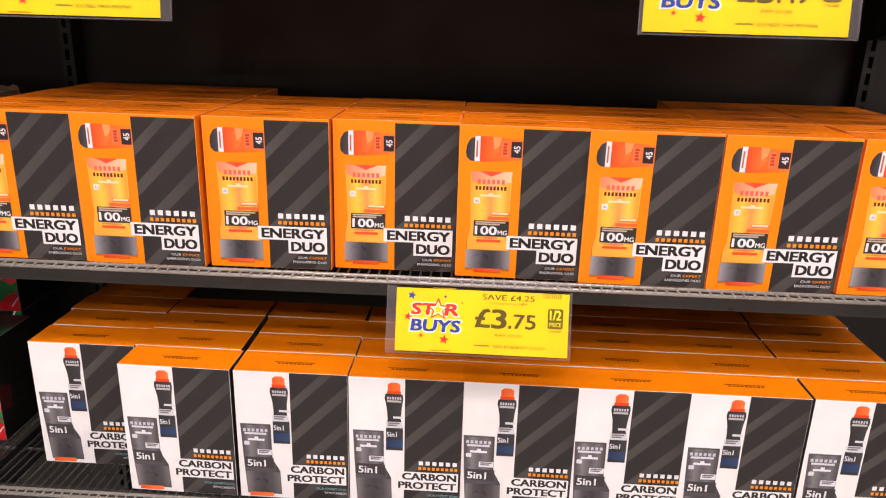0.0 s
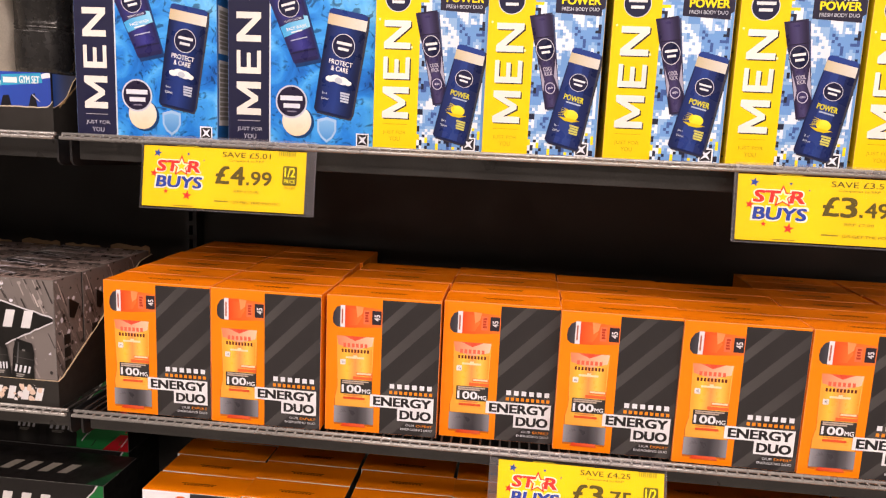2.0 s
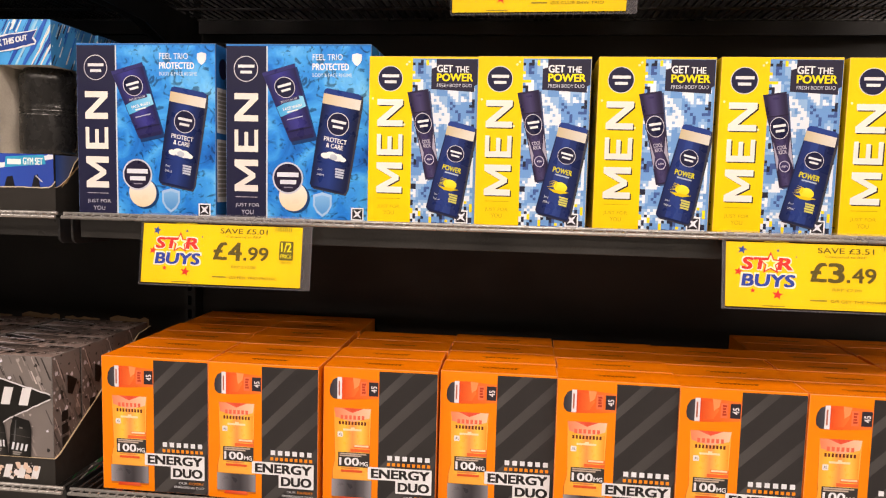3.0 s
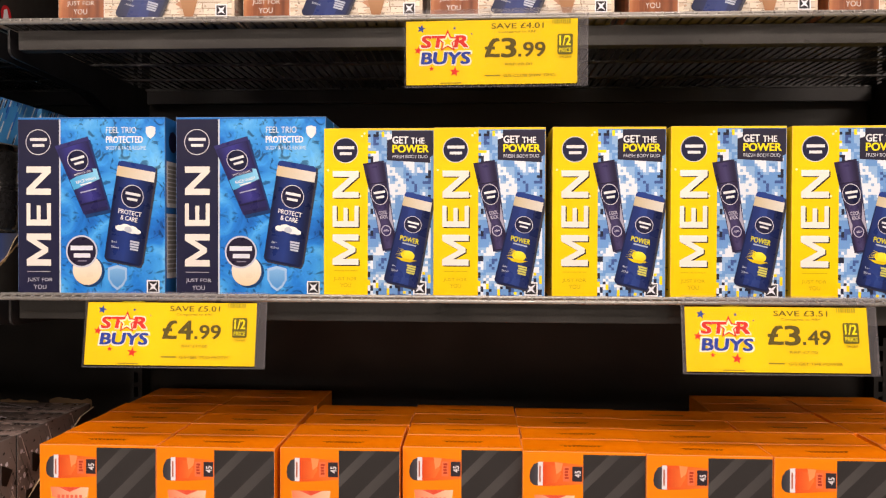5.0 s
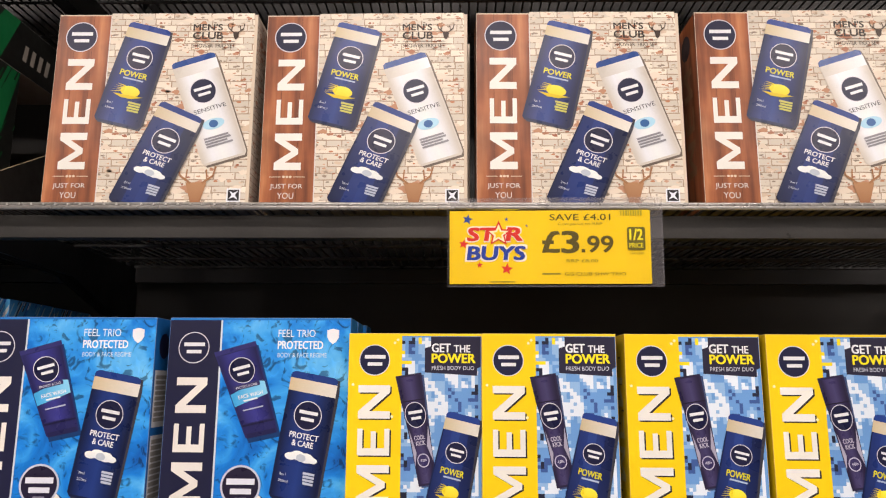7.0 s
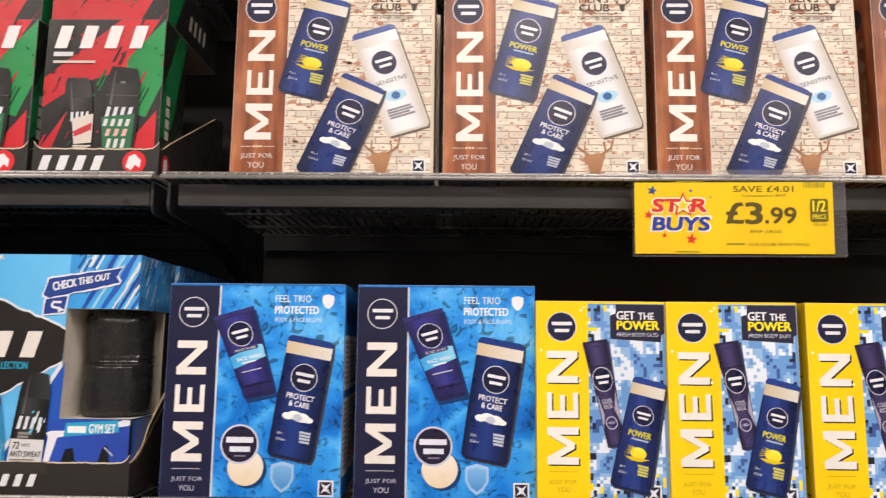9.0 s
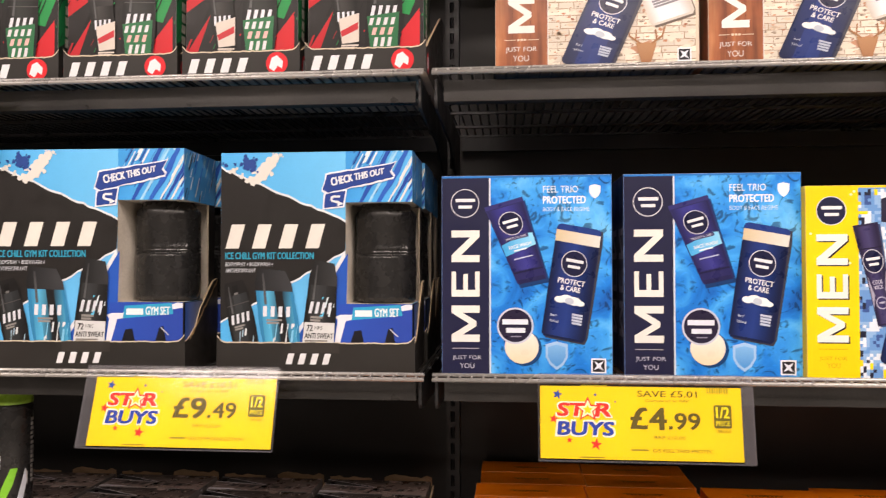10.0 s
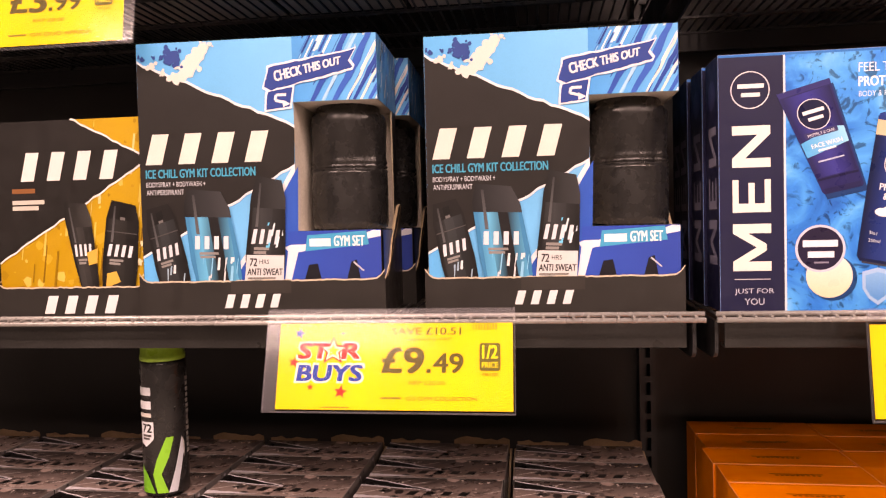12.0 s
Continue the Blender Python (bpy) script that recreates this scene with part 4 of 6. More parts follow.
def club_pieces():
    w, d, h = 0.2165, 0.064, 0.2145
    front = on_front(w)
    pieces = [("carton", carton_mesh("carton", w, d, h, "#b5a18c", "#c9b8a2", "#d3c3ae", left="#5d3520"), "brick and wood print carton")]
    a = Art(0.05).rect(0.5, 0.5, 57, 213, "#fbfff0")
    pieces.append(("wood_panel", a.mesh("wood_panel", front, WOOD), "printed brown wood boards"))
    a = Art(0.05).rect(0.5, 0.5, d * 1000 - 0.5, 213, "#fbfff0")
    pieces.append(("wood_side", a.mesh("wood_side", on_left(w), WOOD), "printed brown wood boards"))
    a = Art(0.15).text("MEN", 18, 40, 44, 160, "#8c6a4e", 0.0, up=True).disc(32, 187, 14, 14, "#2b2233")
    pieces += a.parts("side_print", on_left(w), CARD, "")
    a = brick_print(Art(0.05), 57, 0.5, 213, 216)
    pieces.append(("brick_panel", a.mesh("brick_panel", front), "printed cream brickwork"))
    a = brick_print(Art(0.05), 0.5, 0.5, d * 1000 - 0.5, 213)
    pieces.append(("brick_side", a.mesh("brick_side", on_right(w)), "printed cream brickwork"))
    a = roundel(Art(0.15).rect(18.5, 0.5, 18.9, 213, "#5a2e18").begin("board_joint").rect(38, 0.5, 38.4, 213, "#5a2e18").begin("edge_strip", "pale edge strip").rect(56.4, 0.5, 57.4, 213, "#ded9d3"), 26, 188.5, 16.2)
    a.begin("lettering", "cream upright letters")
    a.text("MEN", 14, 40, 42.5, 163, "#eae8e2", 0.03, up=True)
    a.begin("small_print").rect(10, 32.2, 22, 32.9, "#e3cfb4").rect(35, 32.2, 47, 32.9, "#e3cfb4")
    for u in (25, 28.5, 32):
        a.disc(u, 32.6, 1.5, 1.3, "#e3cfb4", 12)
    a.text("JUST FOR", 11, 18.5, 45, 25, "#e2d9d3").text("YOU", 19, 9, 36, 15.5, "#e2d9d3")
    pieces += a.parts("name_panel", front, CARD, "cream lettering on wood")
    a = Art(0.45).text("MEN'S", 147, 196, 178.5, 203.5, "#3a332e", 0.02).text("CLUB", 147, 186, 179.5, 194, "#3a332e", 0.02)
    a.rect(147, 183, 193, 183.6, "#4a423a").text("SHOWER TRIO SET", 147, 176, 193, 180.5, "#463e38")
    a.begin("emblem", "dark branched emblem")
    a.poly([(190, 194), (197, 194), (195.5, 187), (193.5, 185), (191.5, 187)], "#3a2c24")
    for s in (-1, 1):
        a.stroke((193.5 + s * 2, 193), (193.5 + s * 8, 198), 1.1, "#3a2c24").stroke((193.5 + s * 8, 198), (193.5 + s * 9, 203), 0.9, "#3a2c24").stroke((193.5 + s * 5, 196), (193.5 + s * 4, 201), 0.9, "#3a2c24")
    a.begin("emblem", "brown branched emblem")
    a.poly([(150, 26), (172, 26), (167, 8), (165, 1), (157, 1), (155, 8)], "#9a6c4a", "#b28660", 1)
    for s in (-1, 1):
        a.stroke((161 + s * 6, 25), (161 + s * 17, 33), 2.2, "#a0734f").stroke((161 + s * 17, 33), (161 + s * 20, 43), 1.6, "#a0734f").stroke((161 + s * 11, 29), (161 + s * 10, 40), 1.5, "#a0734f")
    code_square(a, 193.5, 5, 208, 19.5)
    pieces += a.parts("caption", front, CARD, "dark caption lettering and emblem")
    quads = {"navy": [(77, 207), (124, 195), (97, 83), (47, 95)], "white": [(124.5, 157), (172, 172), (213, 57), (167, 43)], "blue": [(118, 116), (165, 95), (121, -6), (70, 7)]}
    a = power_bottle(Art(0.5), quads["navy"])
    pieces += a.parts("shower_gel_picture", front, GLOSS, "printed navy shower gel bottle")
    a = sensitive_bottle(Art(0.5), quads["white"])
    pieces += a.parts("shower_gel_picture", front, GLOSS, "printed white shower gel bottle")
    a = Art(1.6)
    a.clip = (57, 0.6, 213, 216)
    care_bottle(a, quads["blue"])
    pieces += a.parts("shower_gel_picture", front, GLOSS, "printed blue shower gel bottle")
    return pieces


club = make_thing("gift_box", "gift box printed with brown wood and pale brickwork", "gift box", "wood and brick gift boxes", club_pieces())
CLUB = [(-0.4870, 0.829, 0.3), (-0.2605, 0.831, -0.3), (-0.0345, 0.829, 0.4), (0.1985, 0.828, 0.0), (0.4280, 0.829, -0.4)]
set_out(club, [pose(x, y, DECKS["d"] + 0.0003, 0, 0, turn) for x, y, turn in CLUB] + [pose(x + 0.004, y + 0.069, DECKS["d"] + 0.0003, 0, 0, -turn) for x, y, turn in CLUB])


# ---- display trays and dark boxes of the other bay ----
CHAR = "#2a2826"


def tray_mesh(w, d, hf, hb, slope_from=0.012, colour=CHAR, bottom="#b8a58c"):
    """Shelf-ready tray: low front, sides that rise to the back, board 2.5 mm thick."""
    t = 0.0025
    bm = bmesh.new()
    add_box(bm, -w / 2, w / 2, 0, t, 0, hf)
    add_box(bm, -w / 2, w / 2, d - t, d, 0, hb)
    add_box(bm, -w / 2 + t, w / 2 - t, t, d - t, 0, 0.0015)
    side = [(t, 0), (d - t, 0), (d - t, hb), (d * 0.85, hb * 0.97), (d * 0.45, hf + (hb - hf) * 0.5), (slope_from + 0.018, hf + 0.014), (slope_from, hf + 0.003), (t, hf)]
    add_prism(bm, side, -w / 2, -w / 2 + t)
    add_prism(bm, side, w / 2 - t, w / 2)
    bm.normal_update()
    bmesh.ops.recalc_face_normals(bm, faces=bm.faces)
    lay = bm.verts.layers.float_color.new("ink")
    bmesh.ops.split_edges(bm, edges=bm.edges)
    for f in bm.faces:
        nz = f.normal.z
        raw = nz > 0.3 and f.calc_center_median().z > 0.004
        ink = srgb("#c2ad8e" if raw else bottom if nz < -0.9 else colour)
        for v in f.verts:
            v[lay] = (*ink, 1.0)
    return bm_mesh("tray", bm, CARD)


def torn(p, q, steps, rough, seed):
    """A ragged line from p to q."""
    pick = random.Random(seed)
    d = Vector((q[0] - p[0], q[1] - p[1]))
    nrm = Vector((-d.y, d.x)).normalized()
    return [(p[0] + d.x * k / steps + nrm.x * pick.uniform(-rough, rough), p[1] + d.y * k / steps + nrm.y * pick.uniform(-rough, rough)) for k in range(steps + 1)]


def torn_edge(w, h):
    """The ragged fibre edge where a tray's front was torn off, curling up at both ends."""
    W = w * 1000
    line = torn((12, h), (W - 12, h), 60, 0.45, 77)
    low = [(0.2, h + 8), (4, h + 3), (8, h + 0.6)] + line + [(W - 8, h + 0.6), (W - 4, h + 3), (W - 0.2, h + 8)]
    a = Art(0.05)
    for p, q in zip(low, low[1:]):
        a.off -= a.step if len(a.f) else 0
        a.poly([(p[0], p[1] - 0.9), (q[0], q[1] - 0.9), (q[0], q[1] + 0.5), (p[0], p[1] + 0.5)], "#cfc0aa")
    a.off -= a.step
    a.poly([(0.2, h - 1), (8, h - 1), (4, h + 2.2), (0.2, h + 7)], CHAR)
    a.off -= a.step
    a.poly([(W - 0.2, h - 1), (W - 8, h - 1), (W - 4, h + 2.2), (W - 0.2, h + 7)], CHAR)
    return a


def dark_bottle(art, quad, body, cap=None, band=None):
    """Picture of a dark body-spray can or wash bottle with a plain word mark."""
    art.begin("bottle_picture", "printed dark bottle with a pale mark")
    art.place(quad)
    art.poly([(0.05, 0), (0.95, 0), (1, 0.3), (0.97, 0.8), (0.85, 0.98), (0.15, 1), (0.03, 0.8), (0, 0.3)], body[0])
    art.shade(0.1, 0.02, 0.9, 0.8, body)
    if cap:
        art.poly([(0.02, 0.72), (0.98, 0.72), (0.97, 0.82), (0.85, 0.98), (0.15, 1), (0.03, 0.82)], cap[0], cap[1])
    else:
        art.rect(0.06, 0.66, 0.94, 0.67, "#4c4a4a").rect(0.4, 0.84, 0.6, 0.93, "#0c0c0c").rect(0.43, 0.8, 0.57, 0.83, "#6a6868")
    if band:
        art.rect(0.03, 0.0, 0.97, 0.3, band)
    art.poly([(0.2, 0.55), (0.27, 0.55), (0.29, 0.94), (0.24, 0.94)], "#5a5b5d", "#3a3b3d", 1)
    art.blocks(4, 0.12, 0.4, 0.9, 0.53, "#d5d9e2", 0.2, 0.12)
    return art.bars(0.2, 0.3, 0.6, 0.37, 2, "#8b8885")


def splinters(art, u0, v0, u1, v1, inks, count, seed, lean=0.35, long=26):
    """Brush streaks across a printed ground."""
    pick = random.Random(seed)
    art.clip = (u0, v0, u1, v1)
    for _ in range(count):
        u, v, s, t = pick.uniform(u0 - 10, u1), pick.uniform(v0 - 10, v1), pick.uniform(0.5, 3.2), pick.uniform(0.4, 1.0) * long
        art.poly([(u, v), (u + s, v), (u + s * 0.6 + t * lean * 1.6, v + t), (u + t * lean * 1.6 - s * 0.2, v + t)], pick.choice(inks))
    art.clip = None
    return art


def specks(art, u0, v0, u1, v1, inks, count, seed, big=3.0):
    pick = random.Random(seed)
    art.clip = (u0, v0, u1, v1)
    art.off += art.step
    base = art.off
    for _ in range(count):
        u, v, s = pick.uniform(u0, u1), pick.uniform(v0, v1), pick.uniform(0.25, 1.0) ** 2 * big
        art.off = base + art.step * pick.randint(0, 6)
        art.poly([(u + s * pick.uniform(0.5, 1.2) * math.cos(k * 0.9), v + s * pick.uniform(0.5, 1.2) * math.sin(k * 0.9)) for k in range(7)], pick.choice(inks))
    art.off, art.clip = base + art.step * 8, None
    return art


def splash(art, drops, ink, seed):
    """One paint splash of overlapping ragged drops (u, v, radius)."""
    pick = random.Random(seed)
    art.off += art.step
    for u, v, r in drops:
        for s in (1.0, 0.55, 0.4):
            cu, cv = (u, v) if s == 1.0 else (u + pick.uniform(-1.4, 1.4) * r, v + pick.uniform(-1.4, 1.4) * r)
            art.off -= art.step
            art.poly([(cu + r * s * pick.uniform(0.75, 1.2) * math.cos(k * 0.571), cv + r * s * pick.uniform(0.75, 1.2) * math.sin(k * 0.571)) for k in range(11)], ink)
            art.off += 0.002
    return art


# gym gift set: a carton cut open at one corner round a black drinks bottle
def gym_pieces():
    w, d, h, t = 0.224, 0.098, 0.246, 0.0016
    wu, v0, v1 = 0.146, 0.076, 0.189
    front = on_front(w)
    x0, x1, xw = -w / 2 + 0.003, w / 2 - 0.003, -w / 2 + wu
    y0, y1 = 0.003, d - 0.003
    bm = bmesh.new()
    add_box(bm, x0, xw, y0, y0 + t, 0.002, h)
    add_box(bm, xw, x1, y0, y0 + t, 0.002, v0)
    add_box(bm, xw, x1, y0, y0 + t, v1, h)
    add_box(bm, x0, x0 + t, y0 + t, y1, 0.002, h)
    add_box(bm, x0, x1, y1 - t, y1, 0.002, h)
    add_box(bm, x1 - t, x1, y0 + t, y1 - t, 0.002, v0)
    add_box(bm, x1 - t, x1, y0 + t, y1 - t, v1, h)
    add_box(bm, x1 - t, x1, y0 + 0.072, y1 - t, v0, v1)
    add_box(bm, x0 + t, x1 - t, y0 + t, y1 - t, h - t, h)
    bmesh.ops.recalc_face_normals(bm, faces=bm.faces)
    bm.normal_update()
    lay = bm.verts.layers.float_color.new("ink")
    bmesh.ops.split_edges(bm, edges=bm.edges)
    for f in bm.faces:
        c = f.calc_center_median()
        ink = "#4f9ad6" if f.normal.z > 0.5 else "#262423" if c.z < v1 else "#3f7fc0"
        if x0 + 0.001 < c.x < x1 - 0.0005 and y0 + 0.0003 < c.y < y1 - 0.0005 and f.normal.z < 0.5:
            ink = "#b7a994"
        for v in f.verts:
            v[lay] = (*srgb(ink), 1.0)
    pieces = [("carton", bm_mesh("carton", bm, CARD), "carton with a cut-out corner window")]
    inner = bmesh.new()
    add_box(inner, xw - 0.0016, xw, y0 + t, y1 - t, 0.03, h - 0.004)
    add_box(inner, xw, x1 - t, y0 + t, y1 - t, v0 - 0.002, v0 - 0.0005)
    add_box(inner, xw, x1 - t, y0 + t, y1 - t, v1 + 0.0005, v1 + 0.002)
    add_box(inner, xw, x1 - t, y1 - 0.006, y1 - 0.0045, v0, v1)
    pieces.append(("inner_wall", bm_mesh("inner_wall", inner, CREAM), "bare pale board lining"))
    where = on_front(w)
    face = lambda u, v, o: (u - w / 2, y0 - o, v)
    a = Art(0.08, 0.008)
    a.rect(3.4, 33, 146, 246, "#4fb0ee", "#6cc0f4").rect(146, 189, 220.6, 246, "#3a9ae2", "#5ab4f0")
    splinters(a, 150, 189.2, 220.6, 246, ["#1d4fa6", "#2b6fc8", "#dfe9ef", "#1a3f8c", "#7fc4ee"], 46, 5)
    a.clip = (150, 189.2, 220.6, 246)
    for u, s, ink in ((160, 7, "#2350ac"), (171, 4, "#9fd3f2"), (180, 8, "#2a5fbe"), (193, 3, "#e0e0dd"), (198, 5, "#1f469c"), (205, 3.4, "#e0e0dd"), (212, 6, "#2a5fbe")):
        rag = torn((u, 188), (u + 34, 250), 9, 0.7, int(u))
        a.poly(rag + [(p + s * (1 - 0.5 * abs(k - 4.5) / 5), q) for k, (p, q) in reversed(list(enumerate(rag)))], ink)
    a.clip = None
    a.off += 0.1
    up = torn((3.4, 228), (146, 167), 22, 1.1, 2)
    lowr = torn((146, 135), (3.4, 56), 22, 1.4, 3)
    a.poly([(u, v + 2.4) for u, v in up] + [(u, v - 2.2) for u, v in lowr], "#e2e6ed")
    a.poly(up + lowr, "#211f1e")
    a.clip = (3.4, 33, 146, 245.7)
    splash(a, [(40, 212, 4), (46, 216, 6), (52, 222, 7), (57, 229, 6.5), (60, 236, 5), (66, 240, 4.5), (48, 226, 4), (34, 214, 3), (72, 243, 2.2), (28, 219, 2.4), (18, 226, 3), (14, 224, 2)], "#dbd9d3", 8)
    splash(a, [(33, 230, 4.5), (38, 234, 5), (32, 238, 3.5), (41, 228, 3.5), (44, 238, 2), (27, 233, 2), (9, 232, 2.4), (20, 233, 1.6)], "#27478f", 9)
    a.clip = None
    a.poly(torn((84, 33), (146, 136), 12, 1, 5) + [(146, 33)], "#e2e6ed").poly([(u + 3, v - 3) for u, v in torn((84, 33), (146, 136), 12, 1, 5)] + [(146, 33)], "#2456b8")
    pieces += a.parts("front_print", face, CARD, "blue and black torn-paper print")
    a = Art(1.1)
    a.blocks(4, 9, 138, 131, 165, "#dcd9d2", 0.12, 0.12)
    a.text("ICE CHILL GYM KIT COLLECTION", 9, 126, 110, 133.5, "#2f9fc0", 0.02)
    a.text("BODYSPRAY + BODYWASH +", 9, 118, 64, 122.5, "#ccd0d8", 0.015).text("ANTIPERSPIRANT", 9, 111, 44, 115.5, "#ccd0d8", 0.015)
    pieces.append(("title", a.mesh("title", face), "cream block mark and blue title"))
    a = Art(0.9)
    drop = lambda pts: [(p, 183 + (q - 183) * 0.9) for p, q in pts]
    for edge, ink in ((1.8, "#e2e6f0"), (0.0, "#24418f")):
        tag = torn((120, 205.5), (125, 224), 5, 0.5, 31) + torn((125, 224), (202, 238), 16, 0.6, 32) + [(196, 227), (200, 221)] + torn((198, 220), (127, 202), 14, 0.6, 33)
        box = torn((122, 183), (123.5, 199.5), 4, 0.5, 34) + torn((124, 200), (146, 204), 5, 0.5, 35) + torn((143, 186), (123, 183), 5, 0.6, 36)
        for shape in (box, tag):
            cu, cv = sum(p for p, _ in shape) / len(shape), sum(q for _, q in shape) / len(shape)
            a.poly(drop([(p + edge * (1 if p > cu else -1), q + edge * (1 if q > cv else -1)) for p, q in shape]), ink)
    a.place(drop([(127, 221), (191, 233), (191, 224), (129, 208.5)])).text("CHECK THIS OUT", 0.03, 0.1, 0.97, 0.9, "#e2e6ed", 0.03).place()
    for p, q in (((140, 197), (131, 197)), ((131, 197), (130, 192)), ((130, 192), (140, 189))):
        a.stroke(*drop([p, q]), 2.4, "#e2e6ed")
    a.poly(drop([(137, 192), (144, 188), (137, 185)]), "#e2e6ed")
    pieces += a.parts("banner", face, CARD, "torn navy banner with white lettering")
    a = Art(0.8)
    a.rect(138, 33, 220.6, 75.8, "#2a4fb4", "#2a46a4").poly(torn((134, 62), (220.6, 76), 14, 1.2, 9) + [(220.6, 70), (140, 56)], "#e2e6f0")
    a.poly([(134, 33), (140, 33), (148, 62), (138, 62)], "#dfe3ed")
    a.poly([(153, 58), (155, 72), (208, 75), (210, 63)], "#2e9fcb").blocks(4, 157, 61, 176, 70, "#e6f0f2", 0.18).text("GYM SET", 179, 62, 206, 71, "#e6f0f2", 0.02)
    a.poly([(152, 33), (156, 46), (164, 47), (167, 33)], "#15161f").poly([(190, 33), (194, 48), (199, 50), (202, 33)], "#15161f").stroke((196, 48), (205, 40), 1.2, "#c9c9d0")
    pieces += a.parts("lower_print", face, CARD, "blue lower panel")
    a = Art(1.4)
    a.clip = (3.4, 33, 220, 246)
    dark_bottle(a, [(4, 97), (33, 106), (50, 28), (20, 20)], ["#161515", "#35383a", "#2a2d30", "#141313"])
    splinters(a.place(), 26, 33, 46, 50, ["#d7dde2", "#9cb8cc"], 12, 4, 0.1, 16)
    a.clip = (3.4, 33, 220, 246)
    dark_bottle(a, [(40, 116), (84, 114), (98, 26), (52, 26)], ["#2e7fae", "#56b4de", "#1a1a1c", "#1a1a1c", "#4aa6d2"], ["#17181a", "#3c3d40"])
    splinters(a.place(), 60, 33, 94, 54, ["#d7dde2", "#7fc4e6"], 16, 6, 0.1, 18)
    a.clip = (3.4, 33, 220, 246)
    dark_bottle(a, [(107, 126), (139, 122), (134, 26), (96, 26)], ["#141414", "#3a3c3e", "#2a2b2d", "#131313"], ["#141414", "#343537"], "#d1d3d4")
    a.clip = None
    a.text("72", 0.12, 0.2, 0.3, 0.27, "#2a2a2c", 0.02).text("HRS", 0.36, 0.22, 0.6, 0.26, "#2a2a2c").text("ANTI SWEAT", 0.08, 0.12, 0.94, 0.18, "#2a2a2c", 0.015).bars(0.1, 0.06, 0.8, 0.1, 2, "#77736c")
    splinters(a.place(), 118, 62, 134, 84, ["#5cc2ea", "#d7e6ee"], 10, 7, 0.2, 16)
    pieces += a.parts("bottles_picture", face, CARD, "printed spray cans and wash bottle")
    a = Art(0.15).rect(0.5, 189, d * 1000 - 4, 245, "#3f8fd0")
    splinters(a, 0.5, 189.2, d * 1000 - 4, 245, ["#1d4fa6", "#2b6fc8", "#dce0e8", "#26324a", "#8fb9d2", "#cdcfd0"], 44, 15)
    a.rect(0.5, 33, 70, 75, "#2b4f9c", "#8f9296")
    pieces += a.parts("side_print", lambda u, v, o: (x1 + o, y0 + u, v), CARD, "blue streaked side")
    bottle = lathe([(0.03, 0), (0.0345, 0.002), (0.0355, 0.008), (0.0355, 0.048), (0.0352, 0.051), (0.0355, 0.0525), (0.0355, 0.0545), (0.0335, 0.0555), (0.0355, 0.0568), (0.0355, 0.0583), (0.0335, 0.0593), (0.0355, 0.0606), (0.0355, 0.0622),
                    (0.0345, 0.064), (0.0345, 0.068), (0.0348, 0.082), (0.0355, 0.096), (0.0352, 0.102), (0.033, 0.106), (0.03, 0.1075), (0.0295, 0.112), (0.028, 0.1135), (0.0275, 0.116)], 48)
    # a hand grip pressed into the front, deepest at the ribbed waist
    for v in bottle.verts:
        turn = abs(math.atan2(v.co.x, -v.co.y))
        if turn < 0.95 and 0.0525 <= v.co.z < 0.104:
            deep = (0.104 - v.co.z) / 0.0515
            k = 1 - 0.2 * deep * min(1, (0.95 - turn) / 0.12)
            v.co.x, v.co.y = v.co.x * (0.4 + 0.6 * k), v.co.y * k
    ob = bm_mesh("drinks_bottle", bottle, PLASTIC)
    ob.transform(Matrix.Translation(((xw + x1) / 2 + 0.0005, 0.05, v0)))
    pieces.append(("drinks_bottle", ob, "black plastic drinks bottle in the window"))
    pieces.append(("tray", tray_mesh(w, d, 0.033, 0.1), "charcoal board tray"))
    a = Art(0.1).blocks(4, 79, 9, 134, 21, "#dee0e4", 0.14, 0.12)
    a.rect(85, 21.5, 140, 33, "#35322f")
    pieces.append(("tray_mark", a.mesh("tray_mark", front), ""))
    pieces.append(("torn_edge", torn_edge(w, 33).mesh("torn_edge", front), "torn pale board edge"))
    a = Art(0.1, 0.01)
    rag = torn((13, 34), (d * 1000 - 1, 99), 24, 1.3, 71)
    a.poly([(u, v + 0.8) for u, v in rag] + [(u, v - 1.4 - (k % 4) * 0.5) for k, (u, v) in reversed(list(enumerate(rag)))], "#b99a6e")
    pieces.append(("side_tear", a.mesh("side_tear", on_right(w)), "frayed brown board edge"))
    return pieces


gym = make_thing("gift_set", "blue and black gift set with a black bottle in its window", "gift set", "gym gift sets", gym_pieces())
GYM = [(-0.7977, 0.836, 0.6), (-1.0610, 0.8265, 2.2), (-0.7952, 0.938, 0.0), (-1.0512, 0.931, 1.5), (-0.7982, 1.040, 0.4), (-1.0542, 1.033, -0.4)]
set_out(gym, [pose(x, y, DECKS["c"] + 0.0003, 0, 0, turn) @ Matrix.Scale(1.006 if x > -1 else 1.03, 4) for x, y, turn in GYM])


